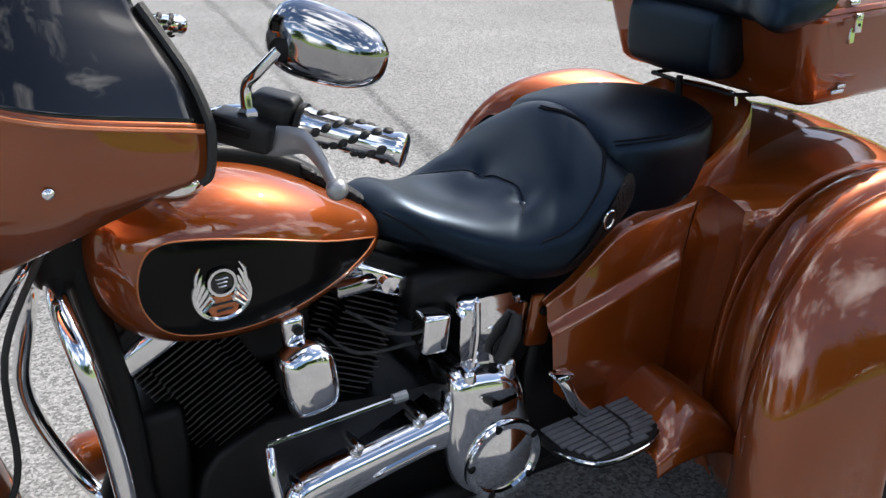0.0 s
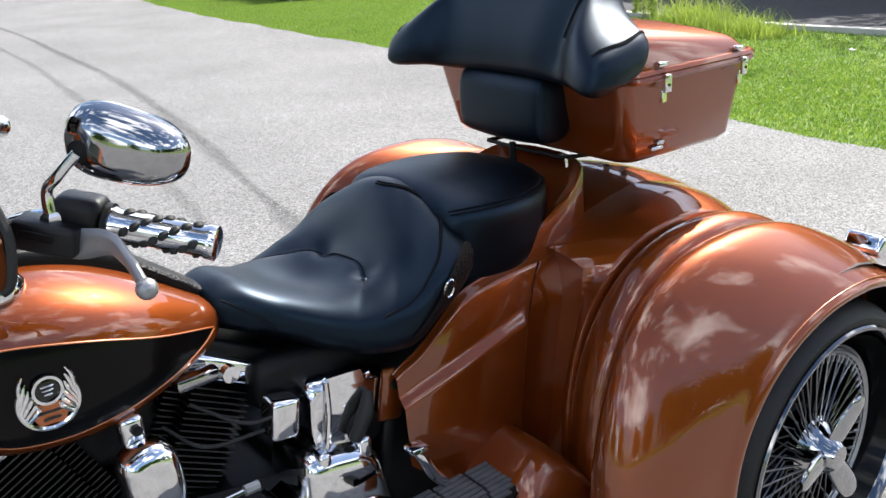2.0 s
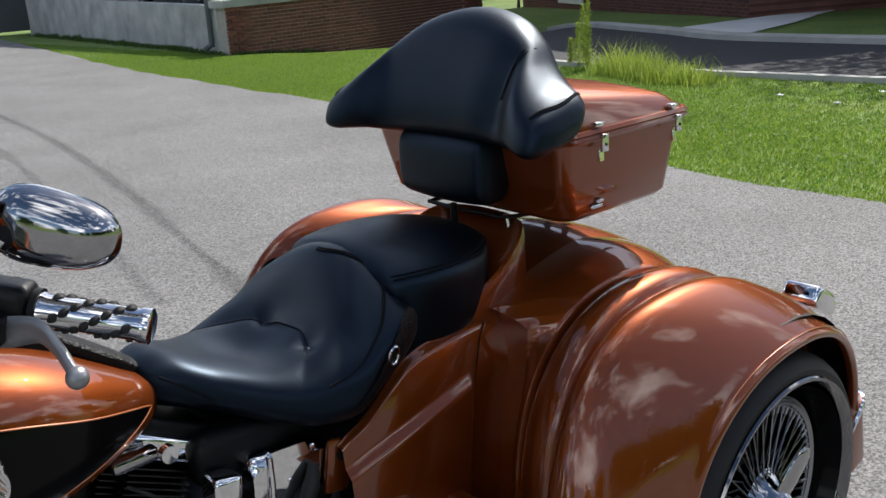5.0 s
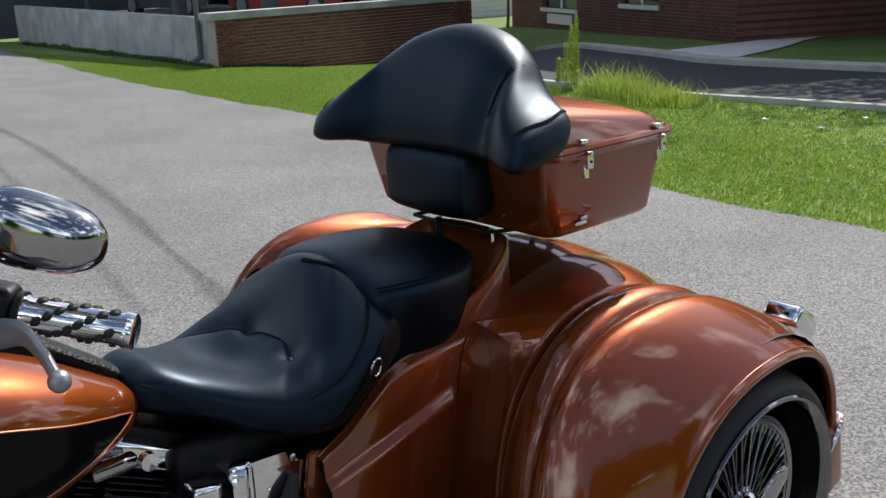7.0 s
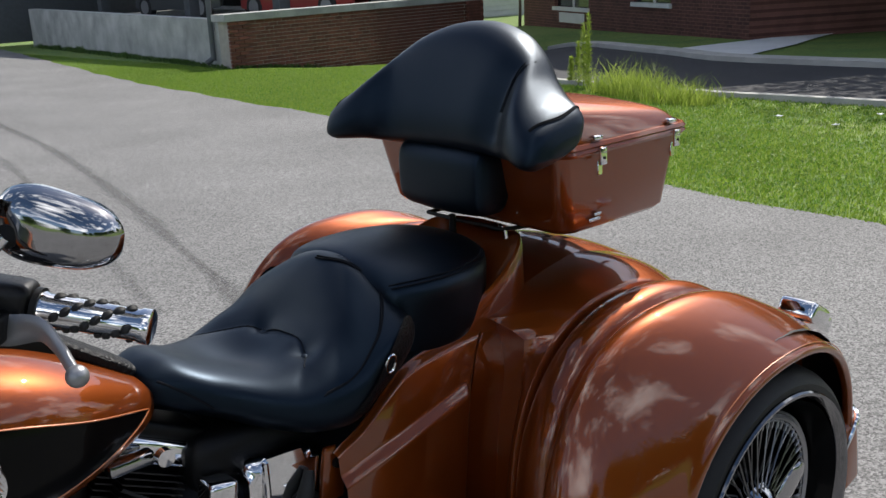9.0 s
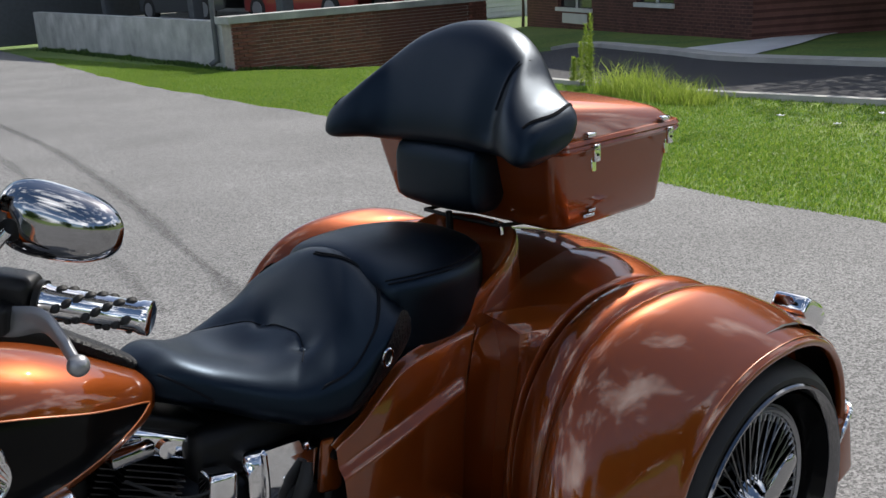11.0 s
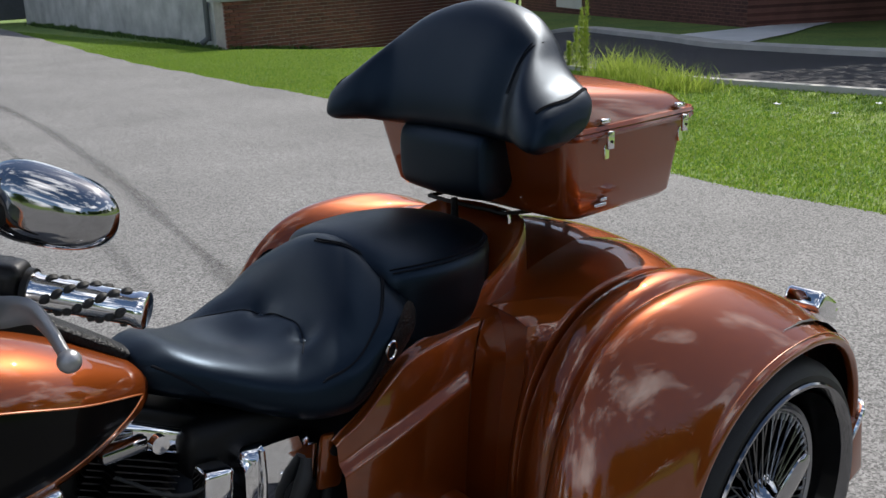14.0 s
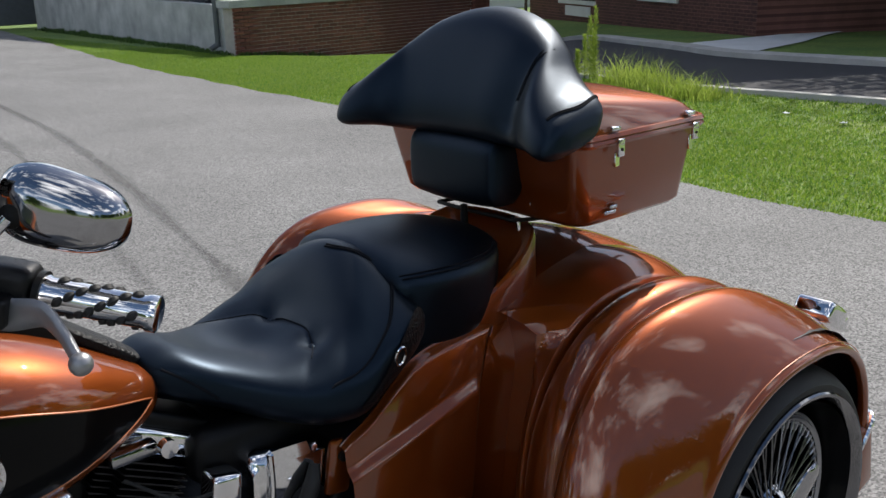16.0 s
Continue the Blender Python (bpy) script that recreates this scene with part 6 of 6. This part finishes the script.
# scraps of paper lying in the grass
SCRAP = material("white_paper", (0.75, 0.76, 0.78), 0.7, bump=0.3, bump_scale=60, vary=0.1, vary_scale=20)
for sx, sy, turn in ((6.371, 2.371, 0.0), (7.131, 2.343, 0.7), (6.596, 3.02, 1.4)):
    rows = [[(0.032 * (u / 4 - 0.5) * 2, 0.022 * (v / 4 - 0.5) * 2, 0.026 + 0.006 * math.sin(1.9 * u + turn) * math.cos(1.4 * v)) for v in range(5)] for u in range(5)]
    ob = part("paper_scrap", grid_bm(rows), SCRAP)
    solid(ob, 0.002)
    ob.location = (sx, sy, ground_z(sx, sy) - 0.015)
    ob.rotation_euler = (0, 0, turn)
    tagged(ob, "small crumpled white scrap of paper on the grass", "litter", "scraps on the lawn")


def tree(at, height, spread, leaves, label, seed, leaf=0.16, trunk_r=0.16, clear=0.3):
    """Tapered trunk, forking limbs and a loose crown of small leaves in clumps."""
    rg = random.Random(seed)
    tr = thing("tree", at, label, "tree")
    bm = tube([(0, 0, -0.2), (0.05, 0.02, height * 0.3), (0.0, 0.1, height * 0.62), (0.1, 0.0, height * 0.88)], [trunk_r, trunk_r * 0.8, trunk_r * 0.5, trunk_r * 0.15], 9, 4)
    tips = []
    for k in range(13):
        h = height * rg.uniform(clear, 0.85)
        a = rg.uniform(0, 2 * math.pi)
        ln = spread * rg.uniform(0.5, 1.0) * (1.15 - 0.6 * h / height)
        e = (ln * math.cos(a), ln * math.sin(a), h + ln * rg.uniform(0.15, 0.6))
        tube([(0, 0, h), (e[0] * 0.5, e[1] * 0.5, h + (e[2] - h) * 0.35), e], [trunk_r * 0.38, trunk_r * 0.22, trunk_r * 0.06], 6, 3, bm=bm)
        tips += [e, (e[0] * 0.6, e[1] * 0.6, h + (e[2] - h) * 0.6)]
    part("trunk", bm, BARK, tr)
    tips += [(0, 0, height * 0.9), (0.2, 0, height * 0.75)]
    verts, faces = [], []
    for k in range(leaves):
        t = tips[rg.randrange(len(tips))]
        rad = spread * 0.30
        p = Vector((t[0] + rg.gauss(0, rad), t[1] + rg.gauss(0, rad), t[2] + rg.gauss(0, rad * 0.7)))
        n1 = Vector((rg.gauss(0, 1), rg.gauss(0, 1), rg.gauss(0, 1))).normalized() * leaf * rg.uniform(0.6, 1.2)
        n2 = n1.orthogonal().normalized() * leaf * 0.55
        i = len(verts)
        verts += [tuple(p - n1 * 0.5), tuple(p + n2 * 0.5), tuple(p + n1 * 0.5), tuple(p - n2 * 0.5)]
        faces.append((i, i + 1, i + 2, i + 3))
    cr_ob = mesh_object("crown", verts, faces, LEAF)
    cr_ob.parent = tr
    return tr


# row of trees that shades the far road and those behind the viewer
tree((15.6, 4.3, -0.3), 7.0, 3.5, 9000, "leafy shade tree beside the road", 3, 0.20, 0.16, 0.45)
tree((16.2, 1.2, -0.3), 7.0, 3.5, 9000, "leafy shade tree beside the road", 4, 0.20, 0.16, 0.45)
tree((18.0, 6.2, -0.3), 8.8, 3.6, 11000, "leafy shade tree beside the house", 6, 0.20, 0.18, 0.4)
tree((19.8, 18.9, -0.5), 2.6, 0.9, 900, "small thin ornamental tree by the house wall", 8, 0.06, 0.05, 0.45)
for k, (tx, ty, hh) in enumerate(((-12, -27, 6), (-19, -24, 5.0), (-5, -24, 5.5), (-1.5, -27, 6), (2, -24, 5.2), (5.5, -27, 6), (9, -24, 5.6), (15, -23, 6.5), (-27, -4, 6.0), (-28, 5, 6.5), (-27, 15, 7.0), (21, -21, 6.5), (28, -12, 7), (-27, -14, 6.0), (-30, 24, 7))):
    tree((tx, ty, 0), hh, 3.0, 6500, "leafy tree beyond the edge of the lot", 20 + k, 0.34, 0.2, 0.12)


# ---- bricks of the parking wall, piece by piece ----
def piece_mesh(name, size, bevel, mat):
    bm = rbox(size, (0, 0, 0), bevel, 1)
    me = bpy.data.meshes.new(name)
    bm.to_mesh(me)
    bm.free()
    me.materials.append(mat)
    return me


def brick_shade(m):
    nt = m.node_tree
    b = nt.nodes["Principled BSDF"]
    src = b.inputs["Base Color"].links[0].from_socket
    oi = nt.nodes.new("ShaderNodeObjectInfo")
    mr = nt.nodes.new("ShaderNodeMapRange")
    mr.inputs["To Min"].default_value, mr.inputs["To Max"].default_value = 0.65, 1.3
    nt.links.new(oi.outputs["Random"], mr.inputs["Value"])
    mx = nt.nodes.new("ShaderNodeMix")
    mx.data_type, mx.blend_type = "RGBA", "MULTIPLY"
    mx.inputs["Factor"].default_value = 1
    nt.links.new(src, mx.inputs["A"])
    nt.links.new(mr.outputs["Result"], mx.inputs["B"])
    nt.links.new(mx.outputs["Result"], b.inputs["Base Color"])


brick_shade(BRICKM)
BM_FULL = piece_mesh("brick", (0.192, 0.05, 0.057), 0.004, BRICKM)
Rb = Matrix((BD, -BN, Vector((0, 0, 1)))).transposed()
count = 0
rest = bmesh.new()
for c in range(22):
    z = TOPZ - 0.034 - 0.067 * c
    for k in range(-1, 35):
        s = 0.105 + 0.2025 * k + (0.101 if c % 2 else 0)
        half_brick = -0.01 < s < 0.09
        if half_brick:
            s = 0.054
        if s < 0.05 or s > BLEN - 0.1 or z < ground_z(*(CORNER + BD * s).xy) - 0.1:
            continue
        proud = 0.018 if s < 0.42 or s > 6.45 else 0.0
        p = CORNER + BD * s + BN * (proud + (0.045 if s > 6.45 else 0) - 0.016 + rng.uniform(-0.001, 0.001)) + Vector((0, 0, z))
        if s < 3.6 and count < 300:
            ob = new("brick", BM_FULL)
            ob.parent = brick_wall
            ob.matrix_basis = Matrix.Translation(p) @ Rb.to_4x4() @ Matrix.Diagonal((0.47 if half_brick else 1.0, 1.0, 1.0, 1.0))
            count += 1
        else:
            rbox((0.192, 0.05, 0.057), p, 0, 1, bm=rest, turn=Rb)
tagged(part("brickwork", rest, BRICKM, brick_wall, smooth=False), kind="stuff")
